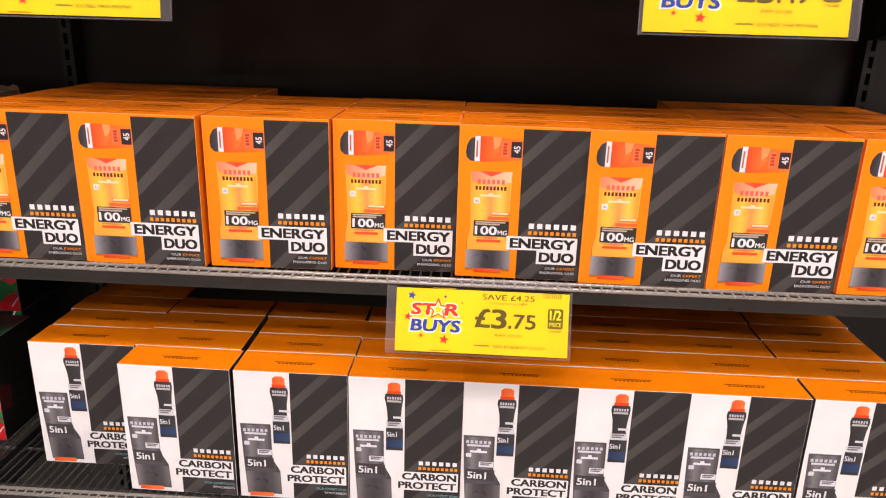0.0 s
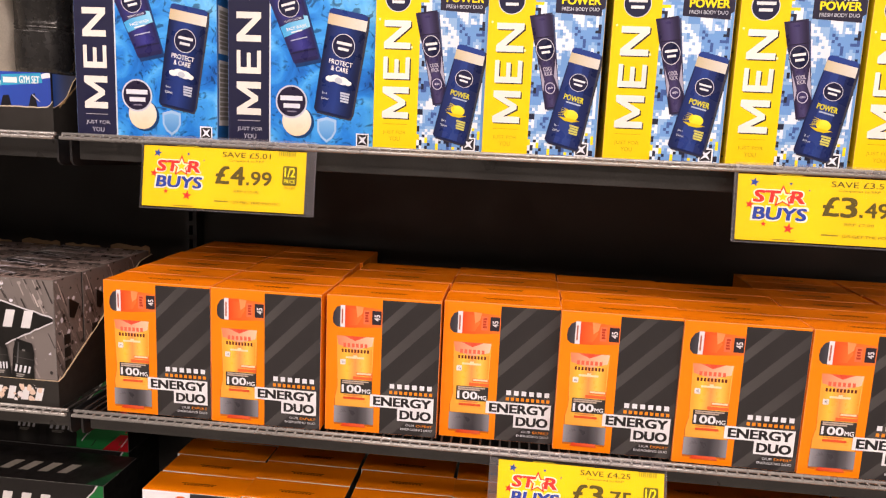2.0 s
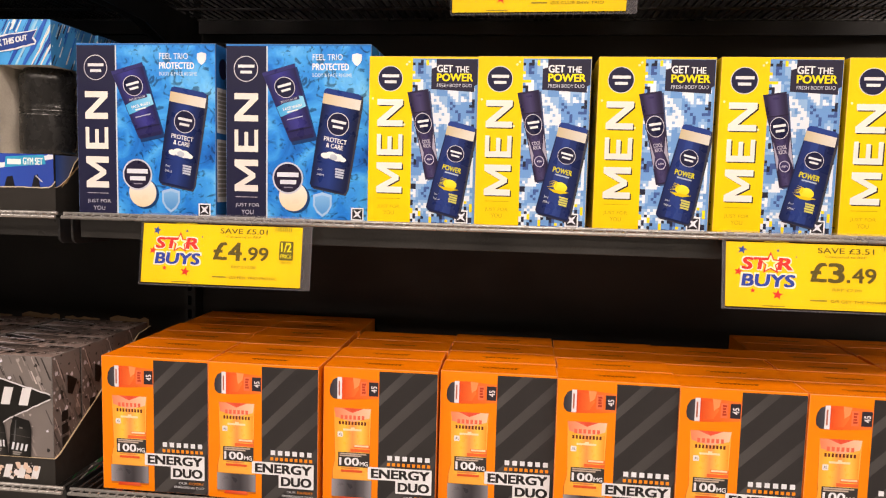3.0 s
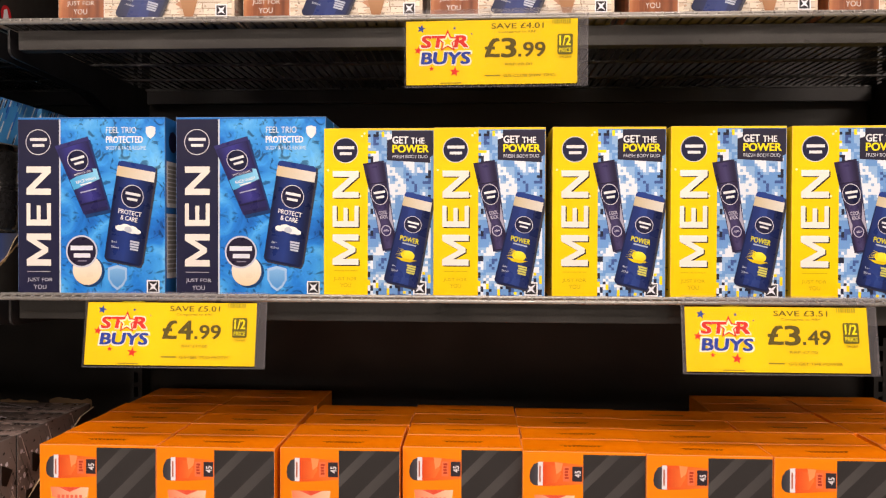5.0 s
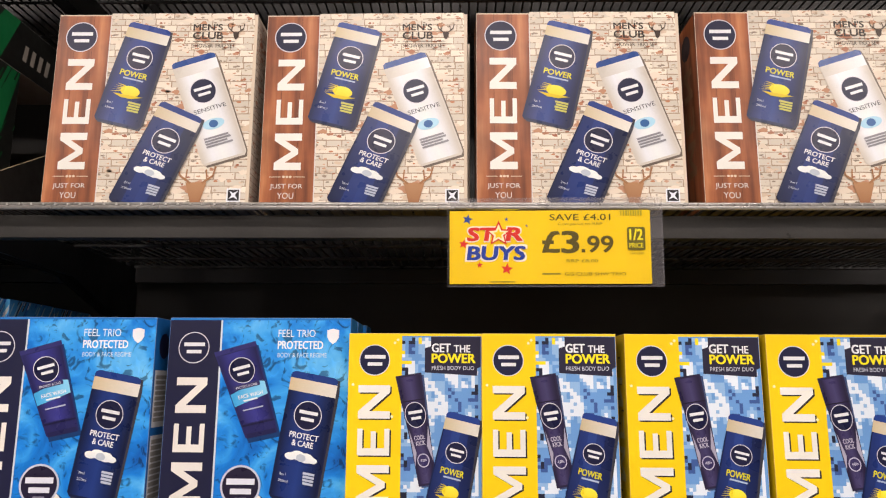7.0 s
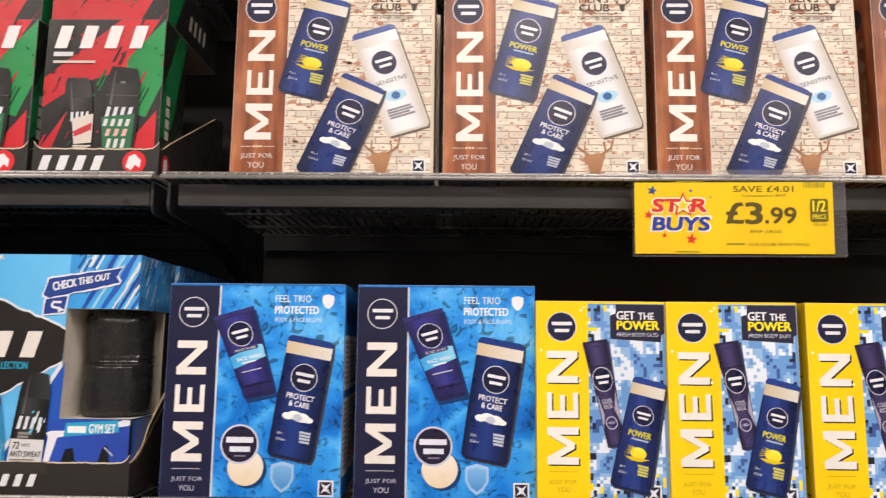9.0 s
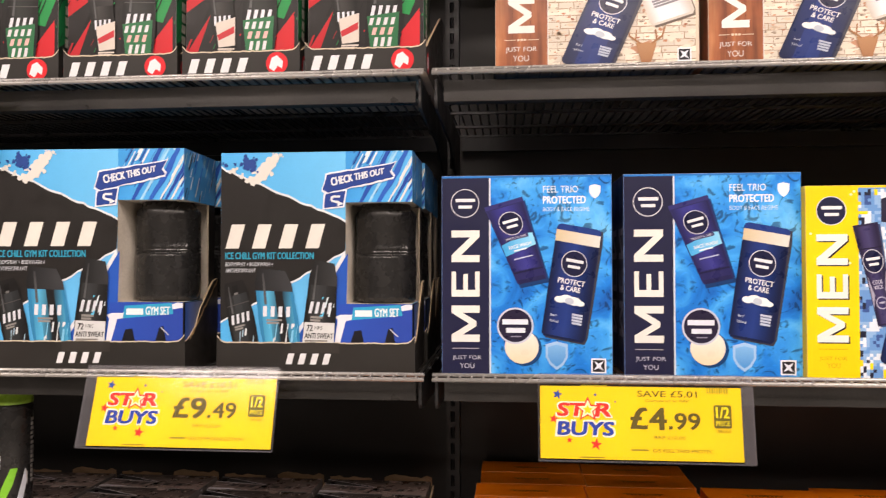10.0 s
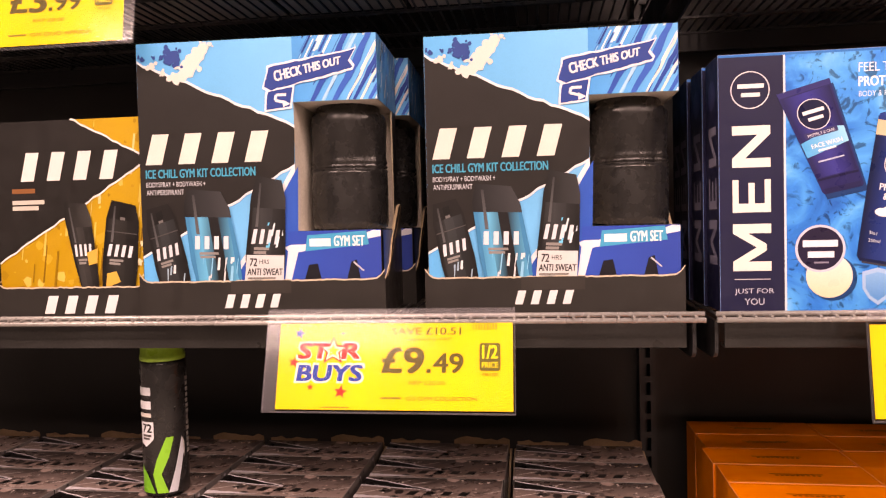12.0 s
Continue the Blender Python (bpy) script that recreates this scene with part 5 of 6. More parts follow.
# gold two-piece box in its tray
def gold_pieces():
    w, d, h = 0.166, 0.13, 0.19
    body = carton_mesh("carton", w - 0.006, 0.058, h - 0.002, "#2a2622", "#4a3a1a", "#211f1d", y0=0.003)
    pieces = [("carton", body, "black and gold printed carton")]
    face = lambda u, v, o: (u - w / 2, 0.003 - o, v + 0.0005)
    a = Art(0.08, 0.008)
    a.rect(3.4, 28, 162.6, 188, "#b48c10", "#c29c1c")
    specks(a, 3.4, 28, 162.6, 188, ["#a07a0c", "#c8a42c", "#b8901a", "#a8820f", "#d8bc58"], 90, 21, 7)
    splinters(a, 3.4, 28, 162.6, 188, ["#94700a", "#d8bc58", "#e0cc88", "#8a6608"], 60, 20, 0.1, 40)
    a.off += 0.1
    top = torn((86, 188), (162.6, 150), 14, 0.9, 22)
    low = torn((162.6, 146), (3.4, 54), 26, 1.1, 23)
    a.poly([(3.4, 188), (86, 188)] + [(u, v + 2) for u, v in top] + [(u, v - 2) for u, v in low], "#e1e2e0")
    a.poly([(3.4, 188), (84, 188)] + top + low, "#1f1d1c")
    specks(a, 138, 34, 162, 72, ["#efe3bf", "#e6d28c"], 30, 24, 3.2)
    a.blocks(4, 30, 131, 143, 158, "#e1e0de", 0.12, 0.12)
    a.bars(20, 118, 46, 124, 1, "#8a5a34").bars(20, 102, 56, 113, 2, "#c9c4ba")
    pieces += a.parts("front_print", face, CARD, "torn gold and black print")
    a = Art(1.3)
    a.clip = (3.4, 28, 163, 188)
    dark_bottle(a, [(72, 110), (104, 110), (112, 26), (92, 24)], ["#1a1918", "#3b3a39", "#2a2928", "#171615"], ["#161514", "#3a3938"])
    a.clip = (3.4, 28, 163, 188)
    dark_bottle(a.place(), [(122, 112), (158, 106), (150, 22), (112, 24)], ["#121110", "#2c2b2a", "#201f1e", "#100f0f"])
    a.clip = None
    a.place().poly([(99, 62), (111, 66), (110, 52), (101, 50)], "#d5aa4a").poly([(118, 28), (134, 34), (130, 44), (120, 42)], "#d5aa4a")
    pieces += a.parts("bottles_picture", face, CARD, "printed black body wash and spray")
    pieces.append(("tray", tray_mesh(w, d, 0.03, 0.12), "charcoal board tray"))
    a = Art(0.1).blocks(4, 52, 5, 138, 22, "#dee0e4", 0.12, 0.12)
    pieces.append(("tray_mark", a.mesh("tray_mark", on_front(w)), ""))
    pieces.append(("torn_edge", torn_edge(w, 30).mesh("torn_edge", on_front(w)), "torn pale board edge"))
    flap = bmesh.new()
    add_box(flap, -w / 2 + 0.004, w / 2 - 0.004, 0.12, 0.1225, 0.05, 0.206)
    pieces.append(("back_flap", bm_mesh("back_flap", flap, KRAFT), "brown board back flap"))
    return pieces


gold = make_thing("gift_set", "gold and black printed gift set in a charcoal tray", "gift set", "gold gift sets", gold_pieces())
set_out(gold, [pose(x, 0.828, DECKS["c"] + 0.0003, 0, 0, 0.5) @ Matrix.Diagonal((0.95, 1, 1, 1)) for x in (-1.248, -1.413, -1.578, -1.743)])


# grey and black camouflage two-piece boxes, four deep in a charcoal tray with a torn kraft back
def grey_art(a, u0, v0, u1, v1, seed, scale=1.0):
    a.rect(u0, v0, u1, v1, "#77706e")
    inks = ["#4a4544", "#8a8280", "#a39a97", "#908785", "#3a3635", "#bdb3b0", "#5f5a58"]
    splinters(a, u0, v0, u1, v1, inks, 60, seed, -0.25, 30)
    specks(a, u0, v0, u1, v1, ["#cecdd8", "#a39b98", "#2b2827", "#d8d8e3", "#35312f"], 80, seed + 1, 4.2)
    a.off += 0.05
    return a


def smoke_pieces():
    w, d, h = 0.148, 0.061, 0.173
    front = on_front(w)
    pieces = [("carton", carton_mesh("carton", w, d, h, "#5a5250", "#6a615e", "#2a2726"), "grey and black printed carton")]
    a = Art(0.05, 0.02)
    grey_art(a, 0.5, 0.5, d * 1000 - 0.5, h * 1000 - 0.5, 31)
    a.blocks(4, 12, 30, 24, 34, "#1d1b1b", 0.1)
    for k in range(4):
        a.rect(16, 26 + k * 18, 30, 26 + k * 18 + 14, "#1e1c1b")
    a.poly([(30, 142), (52, 130), (40, 112), (30, 116)], "#161414")
    pieces += a.parts("side_print", on_right(w), CARD, "grey camouflage print")
    # printed ground, paler at the front and darker towards the back
    a = Art(0.05, 0.02).rect(0.5, 0.5, w * 1000 - 0.5, d * 1000 - 0.5, "#94817b", "#332d2b", 1)
    specks(a, 0.5, 0.5, w * 1000 - 0.5, d * 1000 - 0.5, ["#4a4240", "#2b2625", "#a8938c", "#7b6b66", "#5d524e"], 46, 41, 9)
    # pale specks and streaks in the ink stand in for highlights on the top
    specks(a, 0.5, 0.5, w * 1000 - 0.5, d * 1000 - 0.5, ["#d8ccc6", "#2b2625", "#c4b6b0"], 60, 43, 2.2)
    splinters(a, 0.5, 0.5, w * 1000 - 0.5, d * 1000 - 0.5, ["#d6ccc8", "#1f1b1a", "#2b2625"], 14, 46, 1.2, 14)
    a.poly(torn((0.5, 58), (76, 27), 14, 0.8, 44) + torn((76, 23), (0.5, 34), 12, 0.8, 45), "#d1ccd3").poly(torn((0.5, 55.5), (71, 27), 14, 0.7, 44) + torn((71, 25), (0.5, 37), 12, 0.7, 45), "#151313")
    a.blocks(4, 52, 11, 122, 21, "#1c1a19", 0.14, 0.15)
    a.poly(torn((0.5, 9), (60, 1.5), 12, 0.6, 47) + [(0.5, 0.5)], "#d1ccd3")
    pieces.append(("top_print", a.mesh("top_print", on_top(w, h), GLOSS), "grey camouflage print"))
    back_row = list(pieces)
    a = Art(0.05, 0.02)
    grey_art(a, 0.5, 0.5, w * 1000 - 0.5, h * 1000 - 0.5, 51)
    up, low = torn((0.5, 158), (146, 122), 22, 0.9, 52), torn((146, 118), (0.5, 44), 22, 1.0, 53)
    a.poly([(u, v + 2) for u, v in up] + [(u, v - 2) for u, v in low], "#d4d3d9").poly(up + low, "#171615")
    a.blocks(4, 22, 106, 126, 130, "#dbdce0", 0.12, 0.12).bars(22, 92, 66, 101, 2, "#a39b94")
    pieces += a.parts("front_print", front, CARD, "torn-paper black print")
    a = Art(1.7)
    dark_bottle(a, [(52, 90), (78, 90), (86, 20), (66, 18)], ["#131212", "#343332", "#262524", "#121111"])
    dark_bottle(a.place(), [(88, 92), (120, 86), (114, 14), (82, 14)], ["#0f0e0e", "#2a2928", "#1e1d1c", "#0e0d0d"])
    pieces += a.place().parts("bottles_picture", front, CARD, "printed black body spray cans")
    return pieces, back_row


pieces, rear_pieces = smoke_pieces()
SMOKE_X = [-0.767 - 0.158 * k for k in range(7)]
tray_d = 0.256
tw = 0.1555
ragged = bmesh.new()
pick = random.Random(61)
for k in range(2):
    x0, x1 = (-tw / 2 + 0.004, -0.012) if k == 0 else (0.006, tw / 2 - 0.003)
    top = [(x0 + (x1 - x0) * i / 9, 0.1785 + pick.uniform(-0.0035, 0.003) + 0.003 * k) for i in range(10)]
    low = [ragged.verts.new((x, tray_d - 0.0005, 0.14)) for x, _ in top]
    high = [ragged.verts.new((x, tray_d - 0.004, z)) for x, z in top]
    for i in range(9):
        ragged.faces.new((low[i], low[i + 1], high[i + 1], high[i]))
made = bmesh.ops.solidify(ragged, geom=ragged.faces[:], thickness=0.0022)
smoke_tray = make_thing("display_tray", "charcoal board display tray with a torn brown back flap", "tray", "charcoal display trays", [
    ("tray", tray_mesh(tw, tray_d, 0.037, 0.168), "charcoal board tray"), ("back_flap", bm_mesh("back_flap", ragged, KRAFT), "torn brown board flap"),
    ("tray_mark", specks(Art(0.1).blocks(4, 60, 8, 140, 26, "#d8d8dc", 0.12, 0.12), 66, 6, 136, 30, ["#ded8da", "#d8bfae"], 26, 66, 6).mesh("tray_mark", on_front(tw)), "scuffed pale mark"),
    ("side_mark", Art(0.1).blocks(4, 150, 60, 230, 84, "#a9a29a", 0.14, 0.12).mesh("side_mark", on_right(tw)), "")])
set_out(smoke_tray, [pose(x, 0.829, DECKS["b"] + 0.0003) for x in SMOKE_X])
set_out(make_thing("gift_box", "grey camouflage and black gift box in a tray", "gift box", "grey gift boxes", pieces), [pose(x, 0.8325, DECKS["b"] + 0.002) for x in SMOKE_X])
set_out(make_thing("gift_box", "grey camouflage gift box behind the front one", "gift box", "grey gift boxes", rear_pieces),
        [pose(x + rnd.uniform(-0.0012, 0.0012), 0.8325 + 0.062 * k, DECKS["b"] + 0.002, 0, 0, rnd.uniform(-0.4, 0.4)) for x in SMOKE_X for k in (1, 2, 3)])

# lone spray can standing on the grey boxes
can_r, can_h = 0.0212, 0.142
wrap = lambda u, v, o: ((can_r + o) * math.sin(u / can_r), -(can_r + o) * math.cos(u / can_r), v)
a = Art(0.1)
a.step = 0.03
for k in range(6):
    a.rect(-30, 104 - k * 0.001, -18, 104.4, "#d1d5de")
a.blocks(4, -30, 96, -14, 106, "#d1d5db", 0.14).blocks(4, -30, 83, -14, 93, "#d1d5db", 0.14).blocks(4, -30, 76, -14, 81, "#c9c5bd", 0.14)
a.poly([(-28, 72), (-12, 72), (-12, 56), (-17, 51), (-21, 48), (-28, 52)], "#d4d8de").text("72", -25, 62, -14, 70, "#1c1b1a", 0.03).bars(-25, 54, -14, 60, 2, "#4a4846")
a.poly([(-1, 57), (6, 57), (1, 38), (-6, 22), (0, 4), (-10, 4), (-14, 22), (-10, 36)], "#69b52c", "#8fd43e")
a.poly([(-28, 30), (-20, 22), (-12, 4), (-28, 4)], "#69b52c", "#8fd43e")
a.poly([(14, 56), (16, 40), (8, 4), (0, 4), (6, 24)], "#cbcfd8").poly([(14, 56), (16, 40), (17, 34), (17, 50)], "#b9b6b2")
a.bars(21, 36, 28, 112, 14, "#8a8783", 0.4, 3)
spray = make_thing("spray_can", "black deodorant spray can with a lime green cap", "spray can", "", [
    ("can", bm_mesh("can", lathe([(0.02, 0), (0.0212, 0.003), (0.0212, 0.126), (0.0208, 0.129)]), PLASTIC), "black can"),
    ("cap", bm_mesh("cap", lathe([(0.0206, 0.129), (0.021, 0.1295), (0.021, 0.134), (0.0203, 0.1345), (0.0203, 0.142), (0.0193, 0.145)]), LIME), "lime green cap"),
    ("can_print", a.sliced(2.0).mesh("can_print", wrap, GLOSS), "lime and white print")])
spray.matrix_world = pose(-1.2, 0.9, DECKS["b"] + 0.1765, 0, 0, 33) @ Matrix.Scale(1.07, 4)


# red, green and black two-piece boxes in trays, a second box lying on each
def streak_ground(a, u0, v0, u1, v1, seed):
    a.rect(u0, v0, u1, v1, "#1c1a1a")
    a.clip = (u0, v0, u1, v1)
    w, h = u1 - u0, v1 - v0
    a.poly([(u0, v0 + h * 0.55), (u0 + w * 0.62, v0 + h * 1.0), (u0 + w * 0.95, v0 + h), (u0 + w * 0.7, v0 + h * 0.62), (u0 + w * 0.3, v0 + h * 0.5), (u0, v0 + h * 0.32)], "#b3141f", "#c8222c")
    a.poly([(u0 + w * 0.66, v0 + h * 0.3), (u0 + w * 0.7, v0 + h * 0.7), (u0 + w, v0 + h), (u0 + w, v0 + h * 0.5), (u0 + w * 0.88, v0 + h * 0.25)], "#157a3c", "#1d8f49")
    a.poly([(u0 + w * 0.7, v0), (u0 + w * 0.97, v0 + h * 0.3), (u0 + w * 0.97, v0)], "#b3141f", "#c8222c")
    a.poly([(u0, v0), (u0 + w * 0.22, v0 + h * 0.3), (u0 + w * 0.1, v0)], "#b61d28")
    a.off += 0.02
    splinters(a, u0, v0, u1, v1, ["#1c1a1a", "#a31a24", "#141212", "#116334"], 40, seed, 0.3, 22)
    specks(a, u0, v0, u1, v1, ["#1c1a1a", "#b3141f", "#157a3c"], 50, seed + 1, 2.4)
    a.off += 0.05
    return a


def red_pieces():
    w, d, h = 0.136, 0.064, 0.174
    face = lambda u, v, o: (u - w / 2, 0.0035 - o, v)
    body = carton_mesh("carton", w - 0.006, d, h, "#1f2a22", "#251f1e", "#1c1a1a", y0=0.0035)
    body.transform(Matrix.Translation((0, 0, 0.002)))
    pieces = [("carton", body, "black, red and green carton")]
    a = streak_ground(Art(0.05, 0.02), 3.5, 28, 132.5, 175.5, 71)
    a.blocks(4, 12, 142, 122, 168, "#deddde", 0.12, 0.12).bars(12, 131, 34, 138, 1, "#d0d0d4").bars(12, 124, 60, 128, 1, "#c9bfb6")
    pieces += a.parts("front_print", face, CARD, "red and green brushed print")
    a = Art(1.4)
    dark_bottle(a, [(24, 108), (58, 110), (62, 26), (40, 26)], ["#151414", "#3a3938", "#2b2a29", "#141313"], ["#141313", "#353433"])
    a.place().poly([(38, 62), (61, 68), (61, 36), (42, 34)], "#cfc6bd").poly([(40, 48), (60, 58), (60, 50), (42, 42)], "#b8323a").bars(41, 28, 61, 33, 2, "#cfc6bd")
    dark_bottle(a, [(72, 122), (112, 120), (108, 24), (66, 24)], ["#121111", "#2f3230", "#242725", "#111010"])
    a.place().poly([(70, 64), (106, 68), (104, 28), (74, 26)], "#2a6a44")
    a.blocks(4, 72, 54, 104, 62, "#d6d6db", 0.2, 0.2).blocks(3, 75, 43, 102, 51, "#d9b0aa", 0.2, 0.2).blocks(3, 77, 30, 100, 40, "#d6d6db", 0.2, 0.2)
    pieces += a.parts("bottles_picture", face, CARD, "printed black body wash and spray")
    a = Art(0.05, 0.02).rect(0.5, 2, 63.5, 175, "#1a1c1a")
    a.poly([(0.5, 90), (40, 175), (63, 175), (30, 60), (0.5, 40)], "#15673a")
    splinters(a, 0.5, 30, 63.5, 175, ["#0e4a28", "#1a1a19", "#141413"], 40, 75, 0.3, 26)
    for k in range(4):
        a.rect(12, 44 + 13 * k, 22, 54 + 13 * k, "#b9b3aa")
    pieces += a.parts("side_print", lambda u, v, o: (w / 2 - 0.003 + o, 0.0035 + u, v), CARD, "dark green side")
    pieces.append(("tray", tray_mesh(w, 0.2, 0.0285, 0.12, bottom="#c9bdae"), "charcoal board tray"))
    a = Art(0.1).blocks(4, 7, 5, 82, 21, "#dee0e4", 0.14, 0.12).disc(110, 14, 12.5, 12.5, "#d3222c", 28).poly([(101, 9), (104, 20), (110, 23), (117, 16), (116, 8), (111, 11), (107, 5)], "#e1e2e8")
    pieces.append(("tray_mark", a.mesh("tray_mark", on_front(w)), "pale block mark and red disc"))
    pieces.append(("torn_edge", torn_edge(w, 28.5).mesh("torn_edge", on_front(w)), "torn pale board edge"))
    a = Art(0.1).disc(18, 14, 10, 12, "#b51d27", 24).poly([(12, 8), (14, 20), (20, 22), (23, 12), (18, 6)], "#d1d2d8")
    pieces.append(("side_mark", a.mesh("side_mark", on_right(w)), ""))
    return pieces


RED_X = [-0.739 - 0.1417 * k for k in range(8)]
set_out(make_thing("gift_set", "black, red and green gift set in a charcoal tray", "gift set", "red and green gift sets", red_pieces()), [pose(x, 0.826, DECKS["d"] + 0.0003) for x in RED_X])


def red_flat_pieces():
    w, d, h = 0.13, 0.16, 0.06
    pieces = [("carton", carton_mesh("carton", w, d, h, "#20281f", "#1c1a1a", "#1c1a1a"), "black, red and green carton")]
    a = Art(0.05, 0.02).rect(0.5, 0.5, 129.5, 59.5, "#1c1a1a").poly([(0.5, 0.5), (100, 0.5), (120, 40), (60, 59.5), (0.5, 59.5)], "#b3141f", "#c8222c")
    splinters(a, 0.5, 0.5, 129.5, 59.5, ["#1c1a1a", "#a31a24", "#157a3c"], 26, 81, 0.5, 24)
    specks(a, 80, 0.5, 129.5, 59.5, ["#157a3c", "#1c1a1a"], 40, 82, 2)
    a.blocks(4, 30, 24, 106, 46, "#deddde", 0.12, 0.12)
    pieces += a.parts("front_print", on_front(w), CARD, "red brushed print")
    a = Art(0.05, 0.02).rect(0.5, 0.5, 159.5, 59.5, "#171817").poly([(0.5, 30), (20, 59.5), (50, 59.5), (20, 0.5), (0.5, 0.5)], "#15673a")
    a.blocks(4, 60, 16, 120, 36, "#8d8880", 0.14, 0.12)
    pieces += a.parts("side_print", on_right(w), CARD, "dark side with a grey mark")
    return pieces


set_out(make_thing("gift_box", "black, red and green gift box lying on a display tray", "gift box", "red and green gift boxes", red_flat_pieces()),
        [pose(x + 0.0, 0.8335, DECKS["d"] + 0.1768) for x in RED_X])


# large black gift sets on the lowest shelf of the other bay
def low_pieces():
    w, d, h = 0.262, 0.1, 0.16
    pieces = [("carton", carton_mesh("carton", w, d, h, "#1d1b1b", "#232121", "#1c1a1a"), "black printed carton")]
    a = Art(0.05, 0.02).rect(0.5, 0.5, 261.5, 159.5, "#1e1c1c")
    edge = torn((254, 159.5), (150, 34), 24, 1.2, 91)
    a.poly([(u - 3, v) for u, v in edge] + [(150, 0.5), (261.5, 0.5), (261.5, 159.5)], "#d5d5d9").poly(edge + [(150, 0.5), (261.5, 0.5), (261.5, 159.5)], "#157a3c")
    a.poly([(225, 112), (261.5, 118), (261.5, 40), (200, 70), (172, 52)], "#b3141f", "#d23440").poly([(190, 0.5), (261.5, 50), (261.5, 0.5)], "#157a3c").poly([(215, 0.5), (248, 30), (261.5, 30), (261.5, 0.5)], "#b3141f")
    splinters(a, 170, 0.5, 261.5, 100, ["#1e1c1c", "#0f5a2c", "#a31a24", "#d5d5d9"], 26, 92, 0.5, 20)
    a.blocks(4, 60, 108, 184, 138, "#deddde", 0.12, 0.12).bars(60, 96, 150, 101, 1, "#a8262f").bars(60, 86, 148, 92, 1, "#bdb6ad")
    pieces += a.parts("front_print", on_front(w), CARD, "torn red and green print")
    a = Art(1.0)
    dark_bottle(a, [(120, 74), (168, 74), (172, 2), (112, 2)], ["#121111", "#343332", "#242322", "#111010"])
    dark_bottle(a.place(), [(60, 74), (104, 74), (104, 2), (58, 2)], ["#121111", "#343332", "#242322", "#111010"])
    pieces += a.place().parts("bottles_picture", on_front(w), CARD, "printed black bottles")
    a = Art(0.05, 0.02).rect(0.5, 0.5, 261, 99.5, "#201e1e").blocks(4, 70, 28, 200, 58, "#97928b", 0.14, 0.15).poly([(232, 0.5), (261, 0.5), (261, 60)], "#1a4a2e")
    pieces.append(("top_print", a.mesh("top_print", on_top(w, h)), "black top with a grey mark"))
    a = Art(0.05, 0.02).rect(0.5, 0.5, 99.5, 159.5, "#151413").poly([(0.5, 50), (0.5, 90), (30, 78), (24, 44)], "#3d1014")
    pieces += a.parts("side_print", on_right(w), CARD, "dark side with red and green")
    return pieces


set_out(make_thing("gift_set", "large black gift set with red and green print", "gift set", "large black gift sets", low_pieces()),
        [pose(x, 0.93, DECKS["a"] + 0.0003, 0, 0, 0.6) for x in (-0.826, -1.096, -1.366)] +
        [pose(x, 1.045, DECKS["a"] + 0.0003 + k * 0.1605) for x in (-0.85, -1.12, -1.39) for k in (0, 1)])


# cartons on the top shelf, seen through its wires from below
def pale_pieces():
    w, d, h = 0.205, 0.17, 0.2
    pieces = [("carton", carton_mesh("carton", w, d, h, "#a49c92", "#b4aca0", "#a89f94", bottom="#b7ada2"), "pale board carton")]
    a = Art(0.1).rect(60, 60, 110, 100, "#d8dce3")
    for k in range(14):
        a.rect(64 + k * 3.1, 66, 65.2 + k * 3.1 + (k % 3) * 0.4, 95, "#2d2b2a")
    pieces.append(("base_label", a.mesh("base_label", lambda u, v, o: (u - w / 2, v, -o)), "white barcode label"))
    return pieces


set_out(make_thing("carton", "pale board carton on the upper wire shelf", "carton", "pale cartons", pale_pieces()),
        [pose(x, 0.825, DECKS["e"] + 0.001) for x in (-0.53, -0.315, -0.095, 0.125, 0.345, -0.79, -1.01, -1.23)])


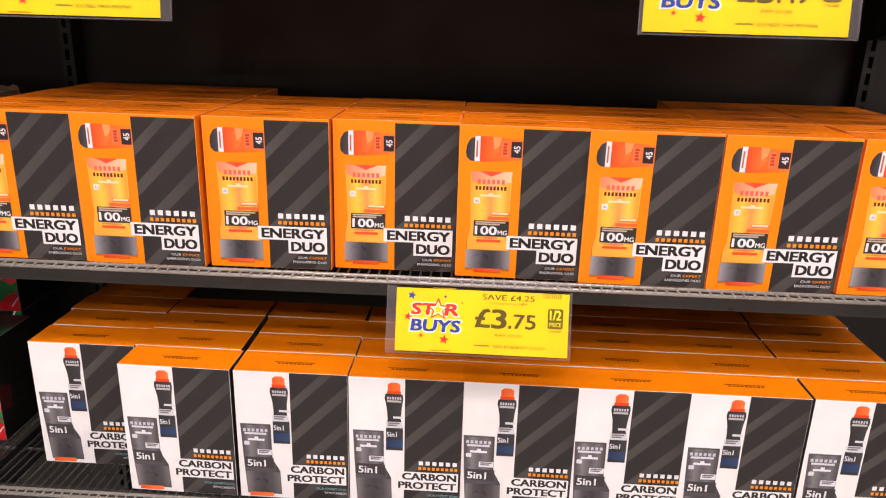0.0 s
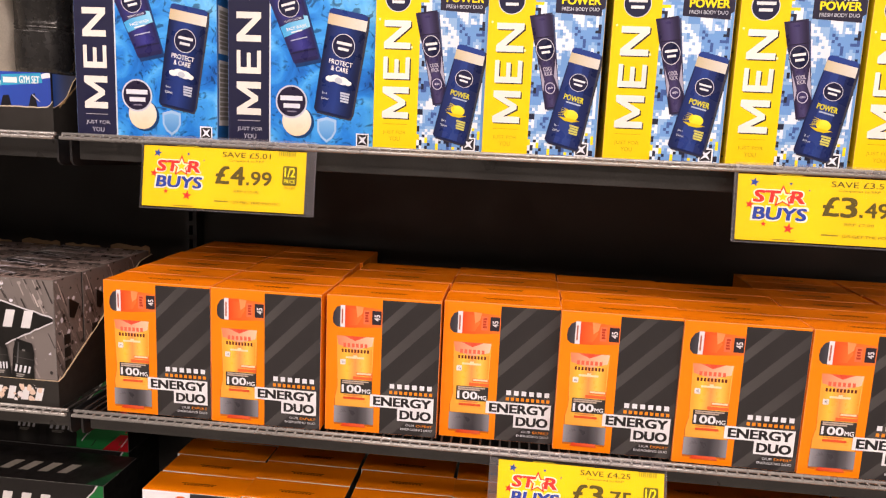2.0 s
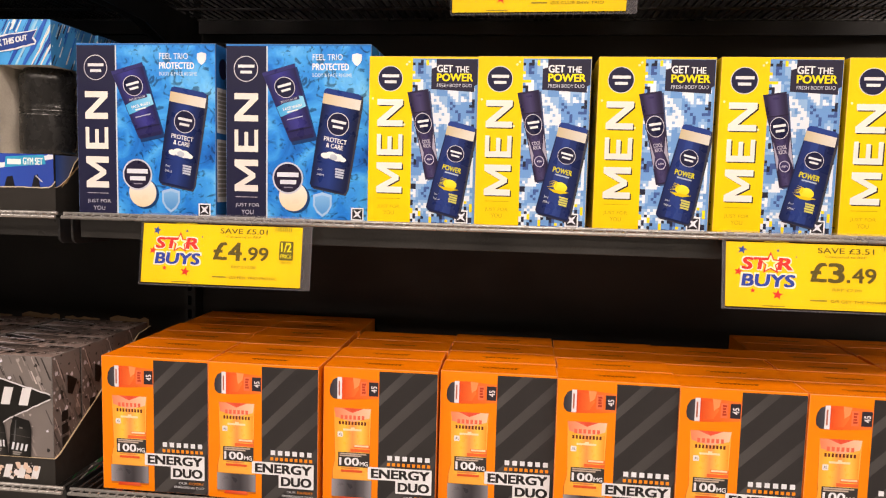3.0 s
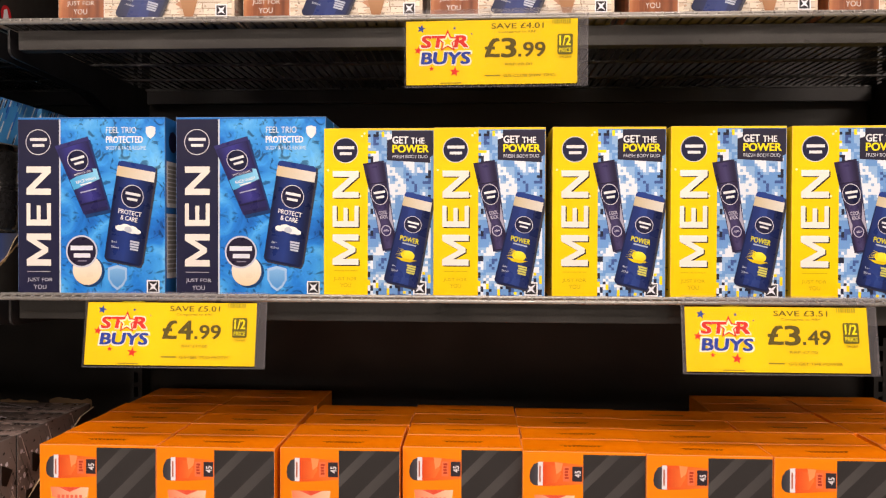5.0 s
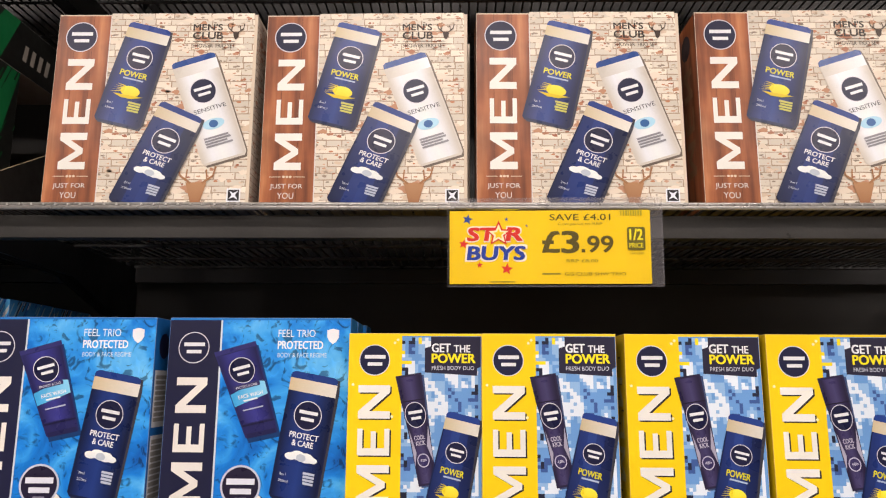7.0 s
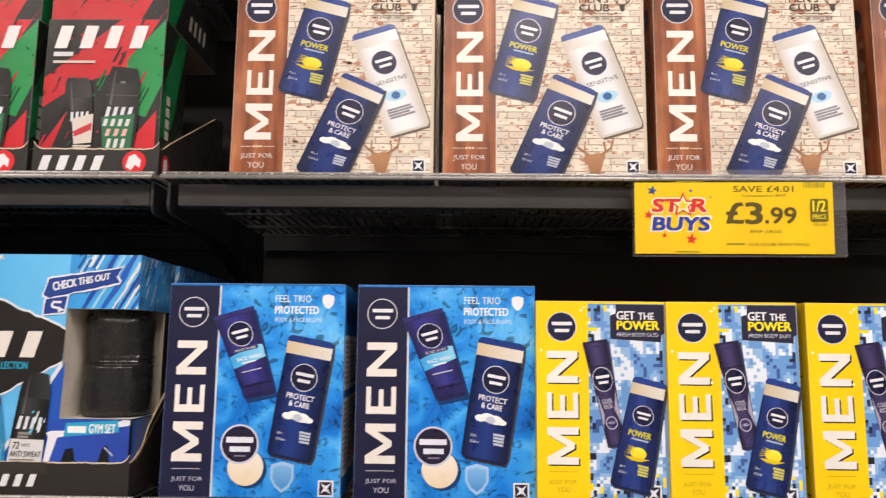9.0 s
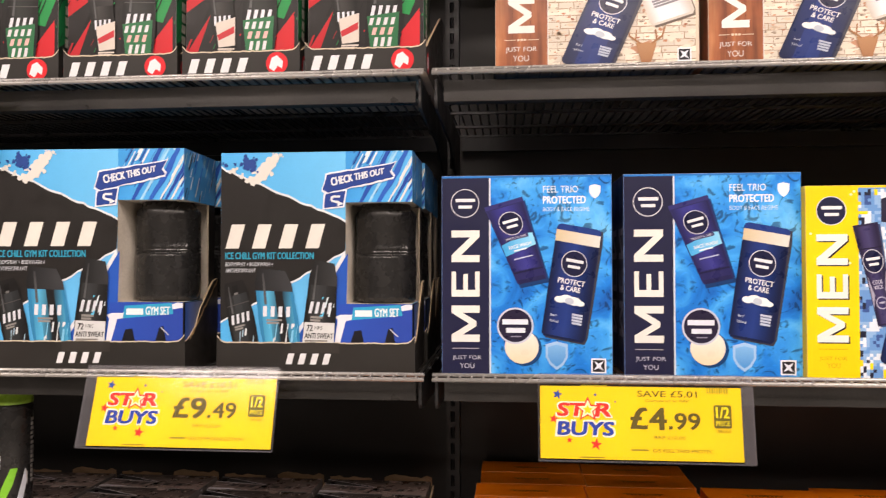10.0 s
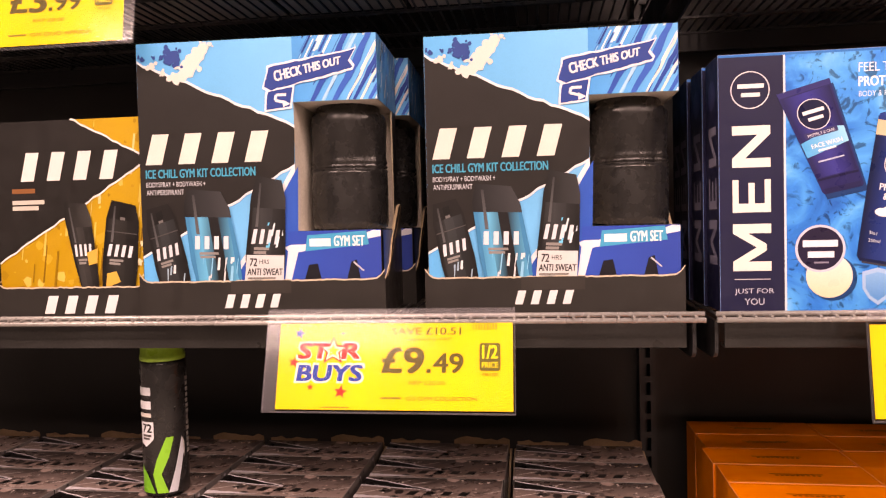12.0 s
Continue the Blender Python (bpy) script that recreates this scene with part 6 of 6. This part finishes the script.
# ---- price signs in clear holders clipped on the shelf fronts ----
def price_sign(x, z, tilt, turn, pounds, pence, saving, line, sheet_left, W=218):
    full = "%.2f" % (float(pounds + "." + pence) + float(saving[1:]))
    H = 86
    s0 = sheet_left
    s1 = s0 + W - 14
    where = lambda u, v, o: ((u - W / 2000), -o, v * 78 / 81 - H / 1000)
    a = Art(0.9)
    a.rect(s0, 1.5, s1, 78, "#edcd06")
    paper = a.mesh("sheet", where, PAPER)
    a = Art(1.0)
    u = s0
    a.star(u + 18, 69, 5.6, "#2a4aa0", 12).star(u + 57, 69, 2.2, "#2a4aa0", 5).star(u + 14, 43, 5.2, "#d4372c", 10).star(u + 30, 21, 3.4, "#d4372c", 0).star(u + 57, 17, 6.4, "#d4372c", 8).star(u + 77, 62, 1.4, "#2a4aa0")
    a.text("ST", u + 17, 45.5, u + 45, 61, "#f6ecd8", 0.07, slant=0.15).text("R", u + 56, 45.5, u + 73, 61, "#f6ecd8", 0.07, slant=0.15)
    a.text("BUYS", u + 16.5, 25, u + 75, 42, "#f6ecd8", 0.06, slant=0.12)
    a.text("ST", u + 18, 46.5, u + 44, 60, "#d4372c", 0.045, slant=0.15).text("R", u + 57, 46.5, u + 72, 60, "#d4372c", 0.045, slant=0.15)
    a.text("BUYS", u + 18, 26.5, u + 74, 40.5, "#2b45a0", 0.04, slant=0.12)
    a.star(u + 49, 53.5, 14, "#d4372c", 0, 0.45).star(u + 49, 53.3, 10.5, "#f7e9c0", 0, 0.45).star(u + 49, 53.2, 5.6, "#edcd06", 0, 0.5)
    badge = a.mesh("promotion_mark", where, PAPER)
    a = Art(1.0)
    ink = "#5f5420"
    a.text("\u00a3", u + 93, 34, u + 109, 56, ink, 0.03).text(pounds, u + 112, 33.5, u + 128, 56, ink, 0.03)
    a.rect(u + 131, 33.8, u + 134.6, 37.4, ink).text(pence, u + 137, 34, u + 162, 51, ink, 0.02)
    price = a.mesh("price", where, PAPER)
    a = Art(1.0)
    a.text("SAVE " + saving, u + 100, 67.5, u + 160, 74, "#5c5618", 0.012).text("Compared to RRP", u + 108, 61.5, u + 152, 65, "#6a6320")
    a.text("RRP \u00a3" + full, u + 116, 23.5, u + 147, 27, "#7a7322", 0.004)
    a.bars(u + 92, 10.4, u + 110, 12.8, 1, "#8d8324", 0).text(line, u + 114, 10, u + 174, 13.4, "#5c5618")
    a.bars(u + 40, 2.6, u + 66, 4.2, 1, "#8d861e").bars(u + 42, 78.3, u + 70, 79.4, 1, "#b3a91a")
    for k in range(9):
        a.rect(u + 170 + k * 2.4, 72, u + 171 + k * 2.4 + (k % 3) * 0.3, 78, "#a9a024")
    a.rounded(u + 176, 36, u + 193.5, 60, 2, "#6b6420").text("1/2", u + 178.5, 46.5, u + 191, 58, "#f2e31c", 0.02).text("PRICE", u + 178, 38.5, u + 191.5, 43.5, "#f2e31c", 0.01)
    a.text("OR LESS", u + 178.5, 31.5, u + 192, 34, "#6b6420")
    small = a.mesh("small_print", where, PAPER)
    w, h = W / 1000, H / 1000
    pane = bmesh.new()
    for s in (1,):
        vs = [pane.verts.new(p) for p in ((-w / 2, -0.0018 * (s > 0), -h), (w / 2, -0.0018 * (s > 0), -h), (w / 2, -0.0018 * (s > 0), 0), (-w / 2, -0.0018 * (s > 0), 0))]
        pane.faces.new(vs)
    lip = bmesh.new()
    add_box(lip, -w / 2, w / 2, -0.0024, -0.002, -0.0065, 0.0015)
    add_box(lip, -w / 2, w / 2, -0.0024, 0.012, 0.0015, 0.0021)
    add_box(lip, -w / 2, w / 2, -0.0024, 0.0004, -h - 0.0016, -h)
    add_box(lip, -w / 2, -w / 2 + 0.0008, -0.0024, 0.0004, -h, 0)
    add_box(lip, w / 2 - 0.0008, w / 2, -0.0024, 0.0004, -h, 0)
    for u0, u1 in ((0, s0), (s1, W)):
        if u1 - u0 > 2:
            add_box(lip, u0 / 1000 - w / 2, u1 / 1000 - w / 2, -0.0012, -0.0008, -h, -0.009)
    root = make_thing("price_sign", "yellow price sign in a clear plastic holder on the shelf edge", "price sign", "price signs", [
        ("holder", bm_mesh("holder", pane, CLEAR), "clear plastic holder"), ("holder_edge", bm_mesh("holder_edge", lip, HAZE), "hazy plastic edges"), ("sheet", paper, "bright yellow paper"),
        ("promotion_mark", badge, "red and blue lettering with stars"), ("price", price, "olive price figures"), ("small_print", small, "")])
    for ob in root.children:
        if ob.name.startswith("holder"):
            ob.visible_shadow = False
    root.matrix_world = pose(x, LIP_Y - 0.0085, z + 0.004, -tilt, 0, turn)
    return root


price_sign(0.0, DECKS["b"], 17, 0.0, "3", "75", "\u00a34.25", "G/S ENERGY DUO", 11, 214)
price_sign(-0.4425, DECKS["c"], 8, 0.0, "4", "99", "\u00a35.01", "G/S FEEL TRIO PROTEC", 2)
price_sign(0.257, DECKS["c"], 9, 0.0, "3", "49", "\u00a33.51", "G/S GET THE POWER", 4)
price_sign(-0.066, DECKS["d"], -3, -2.0, "3", "99", "\u00a34.01", "G/S CLUB SHW TRIO", 2, 213)
price_sign(-0.939, DECKS["c"] + 0.003, 17, 0.0, "9", "49", "\u00a310.51", "G/S GYM COLLECTION", 12)
price_sign(-1.27, DECKS["d"], 8, 0.0, "3", "99", "\u00a34.01", "G/S DUO AFRICA", 4)
